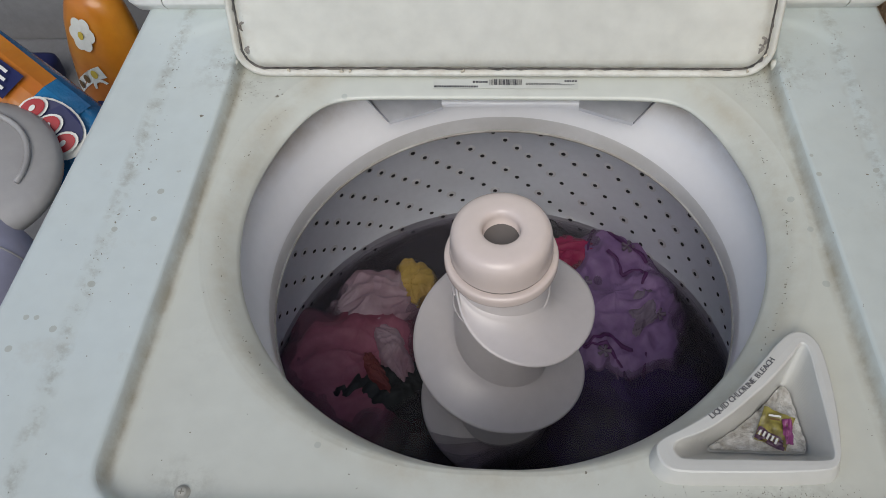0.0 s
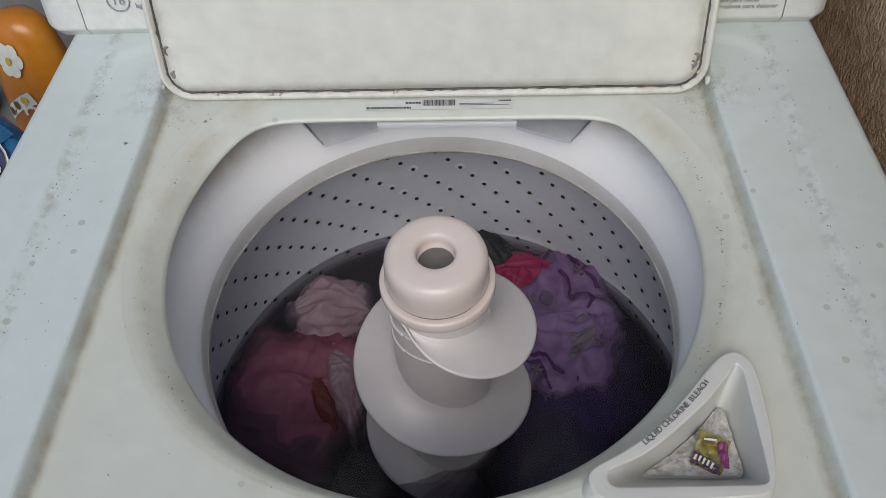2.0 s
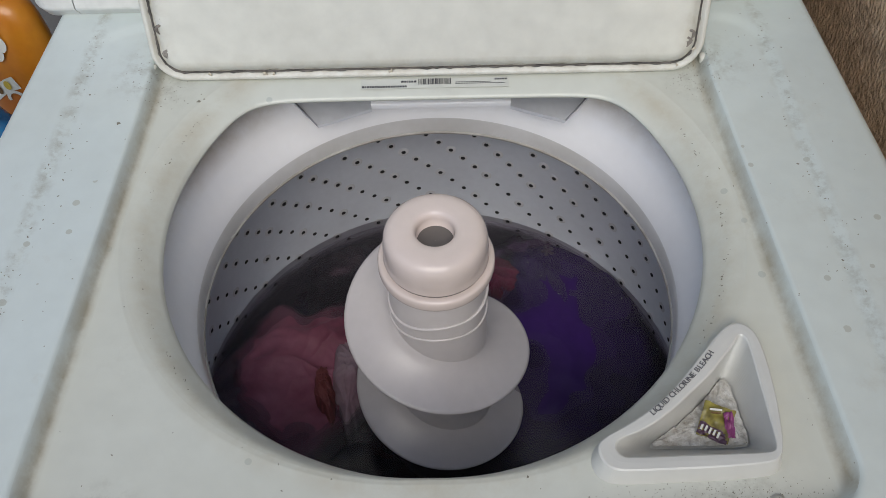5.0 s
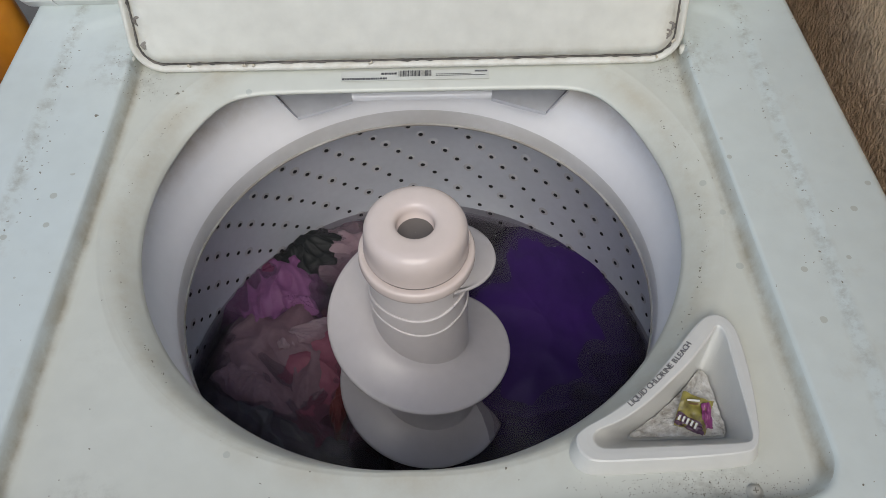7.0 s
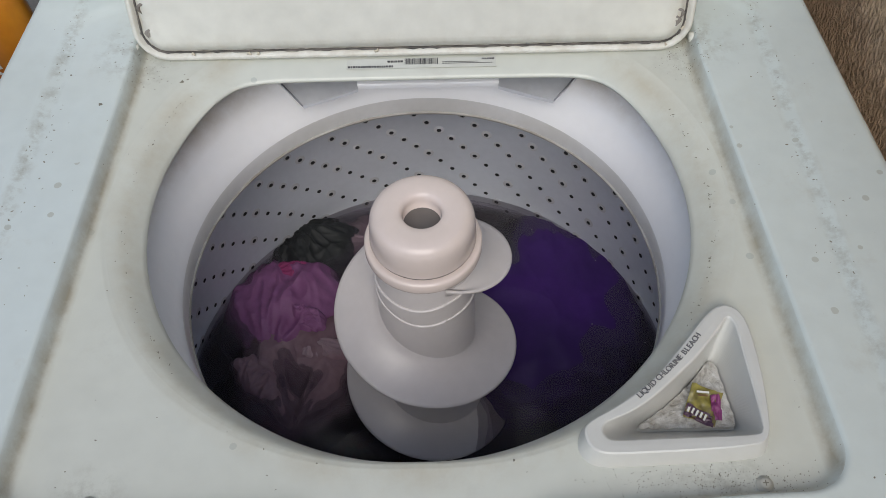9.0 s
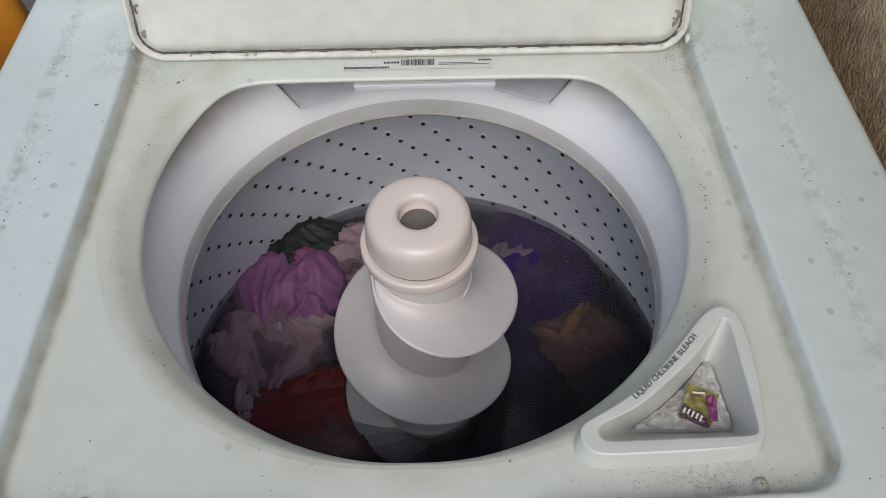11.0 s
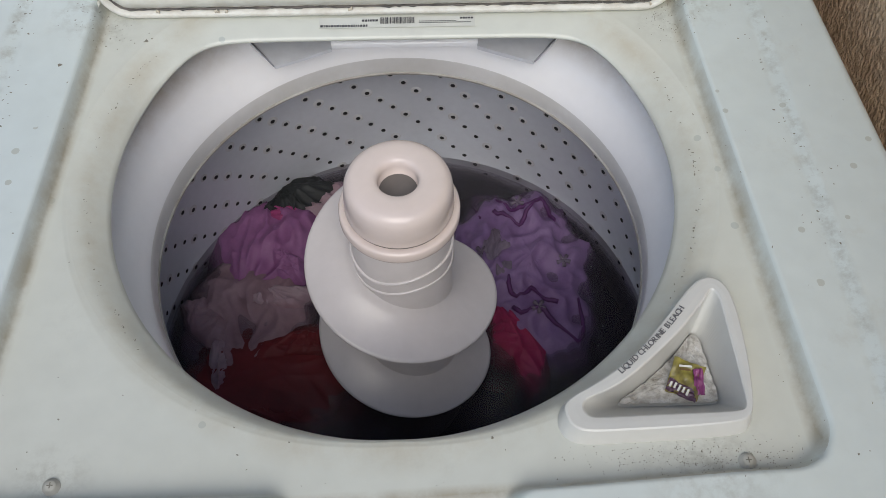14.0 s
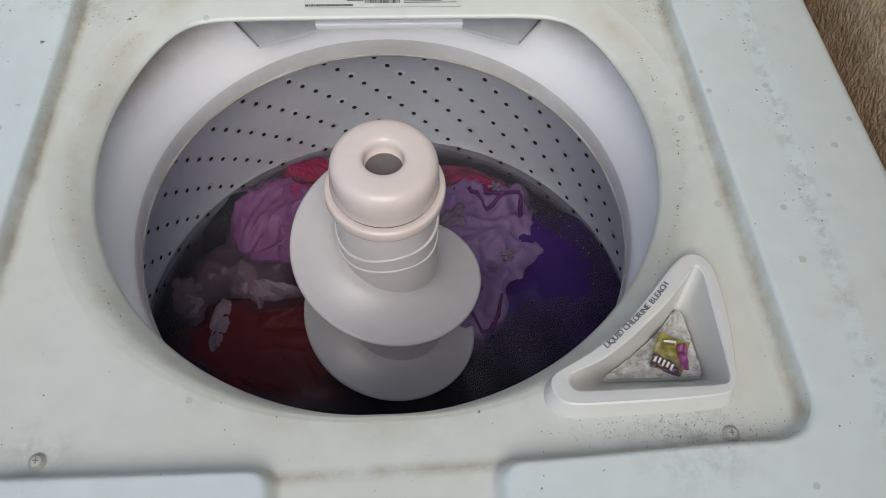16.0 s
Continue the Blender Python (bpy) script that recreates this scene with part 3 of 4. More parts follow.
def console_piece(x0, x1, name, taper=0.0, label=""):
    n = 10
    rows = []
    for k in range(n + 1):
        x = x0 + (x1 - x0) * k / n
        e = 0.0
        if taper:
            t = (k / n) if taper > 0 else 1 - k / n
            e = 0.010 * max(0.0, (t - 0.6) / 0.4) ** 2
        rows.append([(x, y + e * (1 if y < 0.4 else -1), z - (e if z > 1.0 else 0)) for y, z in prof])
    vs, fs = grid(rows, close_u=True)
    p = len(prof)
    fs += [tuple(range(p)), tuple(range(len(vs) - p, len(vs)))[::-1]]
    return part(name, (vs, fs), CONSOLE, washer, label, smooth=False)


console = console_piece(-0.3135, 0.3075, "console", 0, "white plastic control console")
console_piece(-0.352, -0.3145, "console_end_cap", -1)
console_piece(0.3085, 0.347, "console_end_cap", 1)
face = Matrix.Translation((0, 0.3370, 0.936)) @ pose(0, 0, 0, 81.5, 0, 0)


def on_face(x, z):
    return Matrix.Translation((x, 0, 0)) @ face @ Matrix.Translation((0, (z - 0.936) * 1.011, 0.0006))


ringm = [on_face(-0.277, 0.963) @ Vector((0.0098 * math.cos(q * math.pi / 24), 0.0098 * math.sin(q * math.pi / 24), 0.0002)) for q in range(48)]
part("capacity_ring", tube(ringm, 0.0006, 6, closed=True), GREYINK, console)
part("capacity_print", joined(lettering("16", 0.0125, on_face(-0.277, 0.963)), lettering("kg", 0.0068, on_face(-0.2595, 0.958))), GREYINK, console, "printed text 16 kg", smooth=False)
part("green_panel", bar(-0.03, 0, 0.068, 0.05, on_face(0.262, 0.9555)), GREEN, console, "pale green printed panel", smooth=False)
part("start_print", joined(lettering("Jale para iniciar", 0.0058, on_face(0.268, 0.9525)), lettering("Presione para detener", 0.0058, on_face(0.2755, 0.9465))), GREYINK, console, smooth=False)

# serial label on the strip between lid and opening
label_plane = pose(0, 0.26, 0.9038, 15.9) @ Matrix.Translation((0, -0.26, 0))
strip = part("serial_label", bar(-0.058, 0.2600, 0.128, 0.0095, label_plane), PAPER, washer, "narrow white printed label", smooth=False)
rnd = random.Random(9)
sp = label_plane @ Matrix.Translation((0, 0, 0.0006))
bars = []
x = -0.008
while x < 0.0205:
    w = rnd.choice([0.0003, 0.0005, 0.0008])
    bars.append(bar(x, 0.2633, w, 0.0056, sp))
    x += w + rnd.choice([0.0004, 0.0006])
for x0, x1, y, h in ((-0.057, -0.019, 0.2608, 0.0017), (-0.023, -0.0105, 0.2655, 0.0017), (0.024, 0.067, 0.2634, 0.0005), (0.024, 0.055, 0.2648, 0.0005), (0.058, 0.067, 0.2668, 0.0014)):
    x = x0
    while x < x1:
        w = rnd.uniform(0.001, 0.0022)
        bars.append(bar(x, y, w, h, sp))
        x += w + 0.0006
part("label_print", joined(*bars), INK, strip, smooth=False)

# bleach dispenser tray
rows = []


def between(q0, q1, t):
    return [a.lerp(b, t) for a, b in zip(q0, q1)]


for q, z in ((o3, 0.9050), (o3, 0.9072), (between(o3, r3, 0.85), 0.9168), (r3, 0.9184), (between(r3, t3, 0.12), 0.9190), (between(r3, t3, 0.55), 0.9190), (between(r3, t3, 0.88), 0.9187), (t3, 0.9178),
             (between(t3, f3, 0.06), 0.9155), (between(t3, f3, 0.92), 0.8865), (f3, 0.8845)):
    rows.append([(p.x, p.y, z) for p in q])
vs, fs = grid(rows, close_u=True)
fs.append(tuple(range(len(vs) - len(f3), len(vs))))
tray = part("bleach_dispenser", (vs, fs), WHITE, washer, "white plastic bleach dispenser tray", smooth=False)
word = "LIQUID CHLORINE BLEACH"
widths = [0.5 if ch in "I " else 0.85 if ch in "LE" else 1.05 for ch in word]
letters, run = [], 0.0
for ch, w in zip(word, widths):
    t = (run + w / 2) / sum(widths)
    run += w
    a = radians(-52.0 + 16.3 * t)
    r = 0.2278 + 0.0040 * max(0.0, t - 0.3)
    letters.append(lettering(ch, 0.0054, pose(CX + r * math.cos(a), CY + r * math.sin(a), 0.9194, 0, 0, math.degrees(a) + 90)))
part("dispenser_print", joined(*letters), PRINT, tray, smooth=False)

# screws in the front corners of the well
for x, y in ((0.215, -0.115), (-0.198, -0.119)):
    scr = part("screw", lathe([(0.0001, 0.9098), (0.0026, 0.9097), (0.0036, 0.9088), (0.0038, 0.9078), (0.0052, 0.9076), (0.0054, 0.9060)], 20, x, y), METAL, washer)
    part("slot", joined(bar(x - 0.0018, y - 0.0003, 0.0036, 0.0006, Matrix.Translation((0, 0, 0.9095))), bar(x - 0.0003, y - 0.0018, 0.0006, 0.0036, Matrix.Translation((0, 0, 0.9096)))), DIRT, scr, smooth=False)

# dirt flecks lying on the enamel
rnd = random.Random(11)
flecks = []


def fleck(x, y, r, lift=0.0006, long=1.0):
    z = top_z(x, y)
    a = rnd.uniform(0, 6.28)
    pts = []
    for k in range(7):
        q = 2 * math.pi * k / 7
        rr = 0.68 * r * rnd.uniform(0.4, 1.3)
        u, v = rr * long * math.cos(q), rr * math.sin(q)
        pts.append((x + u * math.cos(a) - v * math.sin(a), y + u * math.sin(a) + v * math.cos(a), z + 0.0002))
    flecks.append((pts + [(x, y, z + lift)], [(k, (k + 1) % 7, 7) for k in range(7)]))


def clear_of_opening(x, y):
    a = math.atan2(y - CY, x - CX)
    return math.hypot(x - CX, y - CY) > opening(a) + 0.014


for _ in range(260):
    x, y = rnd.uniform(-0.34, 0.34), rnd.uniform(-0.16, 0.33)
    if clear_of_opening(x, y):
        fleck(x, y, rnd.uniform(0.0003, 0.0008), long=rnd.uniform(1, 2.2))
for _ in range(110):
    sx = rnd.choice([-1, 1])
    y = rnd.uniform(0.02, 0.32)
    fleck(sx * (0.288 + 0.03 * (0.3 - y)) + rnd.gauss(0, 0.008), y, rnd.uniform(0.0003, 0.0010), long=2)
for _ in range(360):
    x, y = min(0.25, max(0.10, rnd.gauss(0.188, 0.034))), rnd.gauss(-0.112, 0.006)
    if y > -0.124:
        fleck(x, y, rnd.uniform(0.0002, 0.0007))
for _ in range(170):
    sx = rnd.choice([-1, 1])
    fleck(sx * 0.234 + rnd.gauss(0, 0.011), min(0.30, rnd.gauss(0.262, 0.014)), rnd.uniform(0.0003, 0.0010))
for _ in range(90):
    a = rnd.choice([rnd.uniform(2.6, 3.9), rnd.uniform(-0.6, 0.4)])
    r = 0.2205 + rnd.gauss(0, 0.0015)
    fleck(CX + r * math.cos(a), CY + r * math.sin(a), rnd.uniform(0.0003, 0.0010), long=1.8)
for x, y, r in ((-0.196, 0.246, 0.0034), (-0.192, 0.249, 0.0022), (-0.253, 0.208, 0.003), (0.063, -0.096, 0.002), (-0.198, -0.116, 0.003)):
    fleck(x, y, r, 0.0008)
tagged(part("dirt_fleck", joined(*flecks), DIRT, washer, smooth=False), kind="stuff")

# agitator with its spiral vane
ag = part("agitator", lathe([(0.036, 0.846), (0.0405, 0.844), (0.0412, 0.834), (0.0425, 0.80), (0.0435, 0.76), (0.046, 0.66), (0.052, 0.58), (0.075, 0.46), (0.12, 0.43)], 64), AGIT, washer, "beige plastic auger agitator column", m=pose(GX, AY, 0))
part("cap", lathe([(0.0001, 0.862), (0.0152, 0.862), (0.0155, 0.872), (0.0160, 0.8752), (0.0172, 0.8774), (0.0190, 0.8784), (0.0230, 0.8788), (0.0300, 0.8786), (0.0350, 0.8780), (0.0385, 0.8764), (0.0410, 0.8735), (0.0424, 0.8695), (0.0430, 0.8640), (0.0440, 0.8470), (0.0436, 0.8455), (0.0410, 0.8450)], 96), BEIGE, ag, "smooth beige rounded cap with a hole")
part("cap_hole", lathe([(0.0001, 0.8632), (0.0151, 0.8632)], 32), CAVITY, ag)
part("cap_gap", lathe([(0.0425, 0.8455), (0.0415, 0.8445), (0.0425, 0.8428)], 96), CAVITY, ag)
part("collar", lathe([(0.0412, 0.8425), (0.0462, 0.8430), (0.0480, 0.8424), (0.0488, 0.8408), (0.0489, 0.8340), (0.0484, 0.8318), (0.0462, 0.8300), (0.0435, 0.8285), (0.040, 0.8275)], 96), BEIGE, ag)
PITCH, ZTIP = 0.120, 0.820
rows = []
for k in range(0, 160):
    deg = k * 5.0
    a = radians(deg)
    rr = 0.044 + 0.042 * smoothstep(0, 110, deg) ** 0.8
    z = ZTIP - PITCH * deg / 360
    droop = 0.007 * (rr - 0.044) / 0.042
    c, s = math.cos(a), math.sin(a)
    w = (rr - 0.044) / 0.042
    slope = [(0.0425 + (rr - 0.0425) * u, w * dz) for u, dz in ((0.0, 0.016), (0.07, 0.0105), (0.18, 0.0062), (0.38, 0.0020), (0.65, -0.0022))]
    rows.append([(r * c, r * s, z + dz) for r, dz in [(0.040, 0.018 * w)] + slope + [(rr - 0.003, -droop + 0.0015), (rr - 0.0005, -droop + 0.001), (rr, -droop - 0.001), (rr - 0.001, -droop - 0.0028), (0.044, -0.006), (0.040, -0.008)]])
part("spiral_vane", grid(rows), AGIT, ag, "pale spiral vane around the column")
ridges = []
for off in (0.019, 0.040):
    pts = []
    for k in range(0, 73):
        a = radians(k * 5.0)
        z = 0.816 - off + 0.0030 * math.sin(3 * a) + 0.0035 * math.sin(a + off * 90) - 0.006 * math.sin(a * 0.5)
        r = 0.0428 + 0.0004
        pts.append((r * math.cos(a), r * math.sin(a), z))
    ridges.append(tube(pts, [0.0011 + 0.0006 * abs(math.sin(k * 0.11)) for k in range(len(pts))], 6))
part("ridge", ridges[0], AGIT, ag)
part("ridge", ridges[1], AGIT, ag)

# ---- wash water ----
WZ = 0.572
wave = []
for i in range(41):
    r = 0.2575 * i / 40
    wave.append([(r * math.cos(q * math.pi / 64), r * math.sin(q * math.pi / 64), 0.0016 * math.sin(52 * r + 3 * q * math.pi / 64) * r / 0.2 + 0.005 * max(0, r - 0.213) / 0.04) for q in range(128)])
water = tagged(part("water", grid(wave, close_u=True), WATER, m=pose(AX, BY, WZ)), "murky purplish wash water in the basket", "water", kind="structure")
for k, d in enumerate((0.003, 0.0065, 0.0105, 0.015, 0.021, 0.030)):
    sheet = []
    for i in range(31):
        r = 0.2575 * i / 30
        sheet.append([(r * math.cos(q * math.pi / 48), r * math.sin(q * math.pi / 48), -d + 0.004 * noise.noise(Vector((r * math.cos(q * math.pi / 48) * 22, r * math.sin(q * math.pi / 48) * 22, k * 5.0)))) for q in range(96)])
    part("murk_layer", grid(sheet, close_u=True), MURK, water)
froth = []
rnd = random.Random(31)
for k in range(60):
    a = radians(rnd.choice([rnd.gauss(128, 14), rnd.gauss(128, 8), rnd.gauss(60, 30)]))
    r = rnd.choice([rnd.uniform(0.225, 0.251), rnd.uniform(0.12, 0.245)])
    b = rnd.uniform(0.0004, 0.0010)
    rows_ = [[(r * math.cos(a) + b * math.sin(p) * math.cos(q * math.pi / 4), r * math.sin(a) + b * math.sin(p) * math.sin(q * math.pi / 4), 0.0018 + b * math.cos(p) + 0.005 * max(0, r - 0.213) / 0.04) for q in range(8)] for p in (0.05, 0.6, 1.2, 1.8)]
    froth.append(grid(rows_, close_u=True))
tagged(part("suds", joined(*froth), SUDS, water), kind="stuff")

# ---- laundry ----


def garment(name, label, mat, rx, ry, h, seed, folds=1.0, freq=26.0, parent=None):
    """A sodden crumpled heap of cloth, domed, with folds."""
    n, k = 40, 120
    rx, ry = rx * 1.34, ry * 1.34
    rg = random.Random(seed * 17)
    knots = [(rg.uniform(0.7, 1.25) * rx * math.cos(q0), rg.uniform(0.7, 1.25) * ry * math.sin(q0), rg.choice((15, 18, 22)), rg.choice((1.0, 1.6, 2.4))) for q0 in [rg.uniform(0, 2) + 2.1 * i for i in range(3)]]
    rows = []
    for i in range(n + 1):
        t = i / n
        row = []
        for j in range(k):
            q = 2 * math.pi * j / k
            c, s = math.cos(q), math.sin(q)
            edge = 1 + 0.30 * noise.noise(Vector((c * 1.4, s * 1.4, seed * 3.1))) + 0.09 * noise.noise(Vector((c * 4, s * 4, seed * 1.7)))
            x, y = rx * t * c * edge, ry * t * s * edge
            p = Vector((x * freq * 0.6, y * freq * 0.6, seed * 7.3))
            w = noise.noise(p * 0.55) * 2.2 + 0.8 * noise.noise(p * 1.3)
            f, total = 0.0, 0.12
            for bx, by, m, sharp in knots:
                d = math.hypot(x - bx, y - by)
                pleat = (1 - abs(noise.noise(Vector(((x - bx) / (d + 1e-5) * m * 0.22, (y - by) / (d + 1e-5) * m * 0.22, d * 22 + w * 0.5 + seed))))) ** (2.0 * sharp)
                g = math.exp(-d / 0.045) * min(1.0, d / 0.03)
                f, total = f + g * pleat, total + g
            f = 0.44 * f / total + 0.40 * (1 - abs(noise.noise(p * 0.9 + Vector((w * 0.3, 0, 4))))) ** 2 + 0.16 * (1 - abs(noise.noise(p * 1.9 + Vector((w * 0.5, 7, 1))))) ** 3
            dome = (1 - t ** 3.0)
            z = h * dome * (0.72 + 0.5 * folds * (f - 0.35)) + 0.012 * folds * (f - 0.35) * (1 - t ** 6) + 0.0022 * folds * noise.noise(p * 3.5) * (1 - t ** 6) - 0.034 * t ** 5
            row.append((x, y, z))
        rows.append(row)
    vs, fs = grid(rows, close_u=True)
    m0 = len(vs) - k
    vs += [(vs[m0 + j][0] * 0.8, vs[m0 + j][1] * 0.8, -0.05) for j in range(k)]
    fs += [(m0 + j, m0 + (j + 1) % k, m0 + k + (j + 1) % k, m0 + k + j) for j in range(k)]
    fs.append(tuple(range(m0 + k, m0 + 2 * k))[::-1])
    ob = part(name, (vs, fs), mat, parent, "" if not parent else label)
    ob.data.transform(Matrix.Scale(1.10, 4))
    return ob if parent else tagged(ob, label, "laundry", "laundry in the wash water")


def on_cloth(ob, t, deg, lift=0.0009):
    """A place on a garment: t from its middle to its edge, and an angle."""
    k, n = 120, 40
    v = ob.data.vertices[int(t * n) * k + int(deg / 360 * k) % k].co
    return v + Vector((0, 0, lift))


LAUNDRY = {}


def wash(key, name, label, mat, rx, ry, h, seed, rows, folds=1.0, freq=26.0):
    LAUNDRY[key] = (garment(name, label, mat, rx, ry, h, seed, folds, freq), rows)


# rows: seconds, x, y, height against the water, turn
wash("rose", "shirt", "rose pink cloth rolled up in the water", ROSE, 0.078, 0.085, 0.030, 1, [(0, -0.150, 0.130, -0.016, 0), (1.5, -0.147, 0.132, -0.016, -6), (3, -0.142, 0.138, -0.016, -12), (5.5, -0.120, 0.130, -0.015, -24), (7, -0.085, 0.118, -0.022, -40), (9, -0.10, 0.10, -0.06, -60), (11.4, -0.10, 0.08, -0.10, -80), (16, -0.10, 0.08, -0.11, -90)], 1.0, 20)
wash("strands", "towel", "pale pink stringy cloth with fringes", STRAND, 0.050, 0.042, 0.028, 2, [(0, -0.128, 0.200, -0.014, 20), (1.5, -0.122, 0.215, -0.014, 10), (3, -0.112, 0.235, -0.015, 0), (5.5, -0.090, 0.265, -0.045, -20), (7, -0.075, 0.268, -0.022, -30), (9, -0.06, 0.268, -0.03, -30), (11.4, -0.072, 0.250, -0.018, -30), (14, -0.075, 0.252, -0.018, -32), (15.3, -0.07, 0.25, -0.05, -32), (16, -0.07, 0.25, -0.07, -32)], 1.3, 30)
wash("yellow", "sock", "mustard yellow sock in the wash", YELC, 0.022, 0.034, 0.018, 3, [(0, -0.088, 0.225, -0.008, 15), (1.0, -0.083, 0.232, -0.012, 10), (1.8, -0.075, 0.235, -0.045, 0), (5.5, -0.06, 0.23, -0.11, 0), (16, -0.06, 0.22, -0.12, 0)], 0.8)
wash("black", "black_sock", "black cloth strip in the water", BLACKC, 0.062, 0.030, 0.018, 4, [(0, -0.105, 0.100, -0.010, 12), (0.8, -0.108, 0.085, -0.014, 18), (1.6, -0.09, 0.065, -0.032, 25), (3, -0.08, 0.05, -0.05, 30), (5.5, -0.07, 0.03, -0.05, 30), (16, -0.07, 0.03, -0.06, 30)], 0.9, 22)
wash("magenta", "magenta_shirt", "bright magenta shirt floating in the wash water", MAGC, 0.045, 0.032, 0.022, 5, [(0, 0.078, 0.265, -0.012, 0), (1.5, 0.086, 0.265, -0.011, -5), (3, 0.088, 0.270, -0.012, -10), (5.5, 0.062, 0.232, -0.030, -30), (7, 0.06, 0.2, -0.09, -40), (11.4, 0.10, 0.11, -0.09, -60), (13.2, 0.125, 0.100, -0.018, -70), (14.5, 0.102, 0.095, -0.012, -80), (15.3, 0.08, 0.09, -0.05, -85), (16, 0.07, 0.09, -0.08, -90)], 0.8)
wash("cerise", "cerise_blouse", "cerise red blouse edge at the basket wall", MAGC, 0.050, 0.024, 0.020, 15, [(0, 0.02, 0.29, -0.10, 0), (12.5, 0.02, 0.29, -0.10, 0), (14.8, 0.07, 0.285, -0.05, 0), (15.5, 0.09, 0.278, -0.040, -25), (16, 0.100, 0.268, -0.014, -35)], 0.7)
wash("cerise_b", "red_cloth", "bright red cloth edge at the basket wall", MAGC, 0.034, 0.020, 0.018, 16, [(0, -0.07, 0.25, -0.12, 0), (14.9, -0.07, 0.26, -0.09, 0), (15.5, -0.072, 0.285, -0.03, 0), (16, -0.075, 0.288, -0.010, 8)], 0.7)
wash("lavender", "lavender_dress", "lavender ruffled dress bunched in the wash water", LAVC, 0.068, 0.090, 0.030, 6, [(0, 0.125, 0.205, -0.014, 0), (1.5, 0.122, 0.205, -0.015, -8), (3, 0.112, 0.200, -0.020, -16), (4.3, 0.09, 0.22, -0.05, -30), (5.5, 0.07, 0.245, -0.028, -40), (6.5, 0.062, 0.25, -0.028, -50), (7.3, 0.05, 0.25, -0.08, -55), (9.2, 0.08, 0.25, -0.10, -60), (11.4, 0.12, 0.27, -0.06, -70), (12.5, 0.155, 0.235, -0.045, -80), (13.2, 0.138, 0.205, -0.018, -130), (14.5, 0.130, 0.180, -0.014, -168), (15.3, 0.118, 0.178, -0.014, -176), (16, 0.096, 0.186, -0.014, -186)], 1.5, 34)


dress = LAUNDRY["lavender"][0]
for t0, d0, turn in ((0.35, 20, 1), (0.55, 120, -1), (0.5, 210, 1), (0.62, 300, -1)):
    pts = [on_cloth(dress, t0 + 0.16 * math.sin(q * 0.42) * (1 - q / 22), d0 + turn * q * 4.5) for q in range(18)]
    part("swirl_print", tube(pts, [0.0012 + 0.0016 * abs(math.sin(q * 0.5)) for q in range(18)], 6), PLUM, dress)
for t0, d0 in ((0.45, 70), (0.4, 160), (0.6, 255), (0.5, 340)):
    c = on_cloth(dress, t0, d0, 0.0022)
    petals = [tube([c, c + Vector((0.0075 * math.cos(q * 1.2566), 0.0075 * math.sin(q * 1.2566), -0.0006))], [0.0012, 0.0026], 6) for q in range(5)]
    part("flower_print", joined(*petals), MAUVE, dress)
wash("purple", "purple_sheet", "dark purple sheet spread under the water", PURC, 0.100, 0.125, 0.024, 7, [(0, 0.120, 0.105, -0.024, 0), (1.5, 0.130, 0.100, -0.024, -5), (3, 0.138, 0.110, -0.024, -10), (4.3, 0.135, 0.14, -0.024, -15), (5.5, 0.122, 0.165, -0.013, -20), (7, 0.128, 0.172, -0.013, -24), (9, 0.130, 0.178, -0.013, -28), (10.2, 0.12, 0.19, -0.018, -32), (11.4, 0.078, 0.205, -0.020, -40), (12.2, 0.070, 0.19, -0.028, -45), (13, 0.09, 0.17, -0.07, -50), (14.5, 0.14, 0.13, -0.06, -60), (15.4, 0.160, 0.140, -0.035, -70), (16, 0.160, 0.155, -0.017, -76)], 0.8, 14)
# extra piece added for the part of the purple sheet that surfaces here
wash("violet", "purple_sheet_corner", "corner of the dark purple sheet, added as a separate piece", PURC, 0.030, 0.024, 0.020, 21, [(0, 0.06, 0.15, -0.12, 0), (9.2, 0.08, 0.18, -0.09, 0), (11.4, 0.118, 0.190, -0.010, 20), (12.0, 0.104, 0.184, -0.010, 10), (12.7, 0.06, 0.15, -0.05, 0), (16, 0.05, 0.13, -0.12, 0)], 0.6, 20)
wash("tan", "tan_shirt", "dull tan shirt folded in the water", TANC, 0.062, 0.074, 0.030, 8, [(0, -0.17, 0.08, -0.06, 30), (3, -0.17, 0.08, -0.05, 20), (5.5, -0.170, 0.110, -0.024, 10), (7, -0.142, 0.135, -0.017, 0), (8, -0.125, 0.125, -0.018, -10), (9, -0.125, 0.118, -0.020, -20), (11.4, -0.155, 0.150, -0.018, -20), (13, -0.155, 0.148, -0.016, -22), (14.5, -0.148, 0.138, -0.018, -26), (16, -0.150, 0.140, -0.026, -36)], 0.9, 22)
wash("orchid", "orchid_blouse", "orchid pink blouse bunched in the water", LILC, 0.057, 0.058, 0.034, 9, [(0, -0.12, 0.20, -0.11, 0), (5.5, -0.15, 0.22, -0.07, 0), (6.3, -0.150, 0.222, -0.036, 0), (7, -0.150, 0.214, -0.020, 0), (8, -0.145, 0.198, -0.014, -8), (9, -0.138, 0.188, -0.012, -14), (11.4, -0.132, 0.210, -0.010, -20), (13, -0.130, 0.212, -0.010, -22), (14.5, -0.128, 0.212, -0.010, -26), (16, -0.102, 0.222, -0.012, -40)], 1.1)
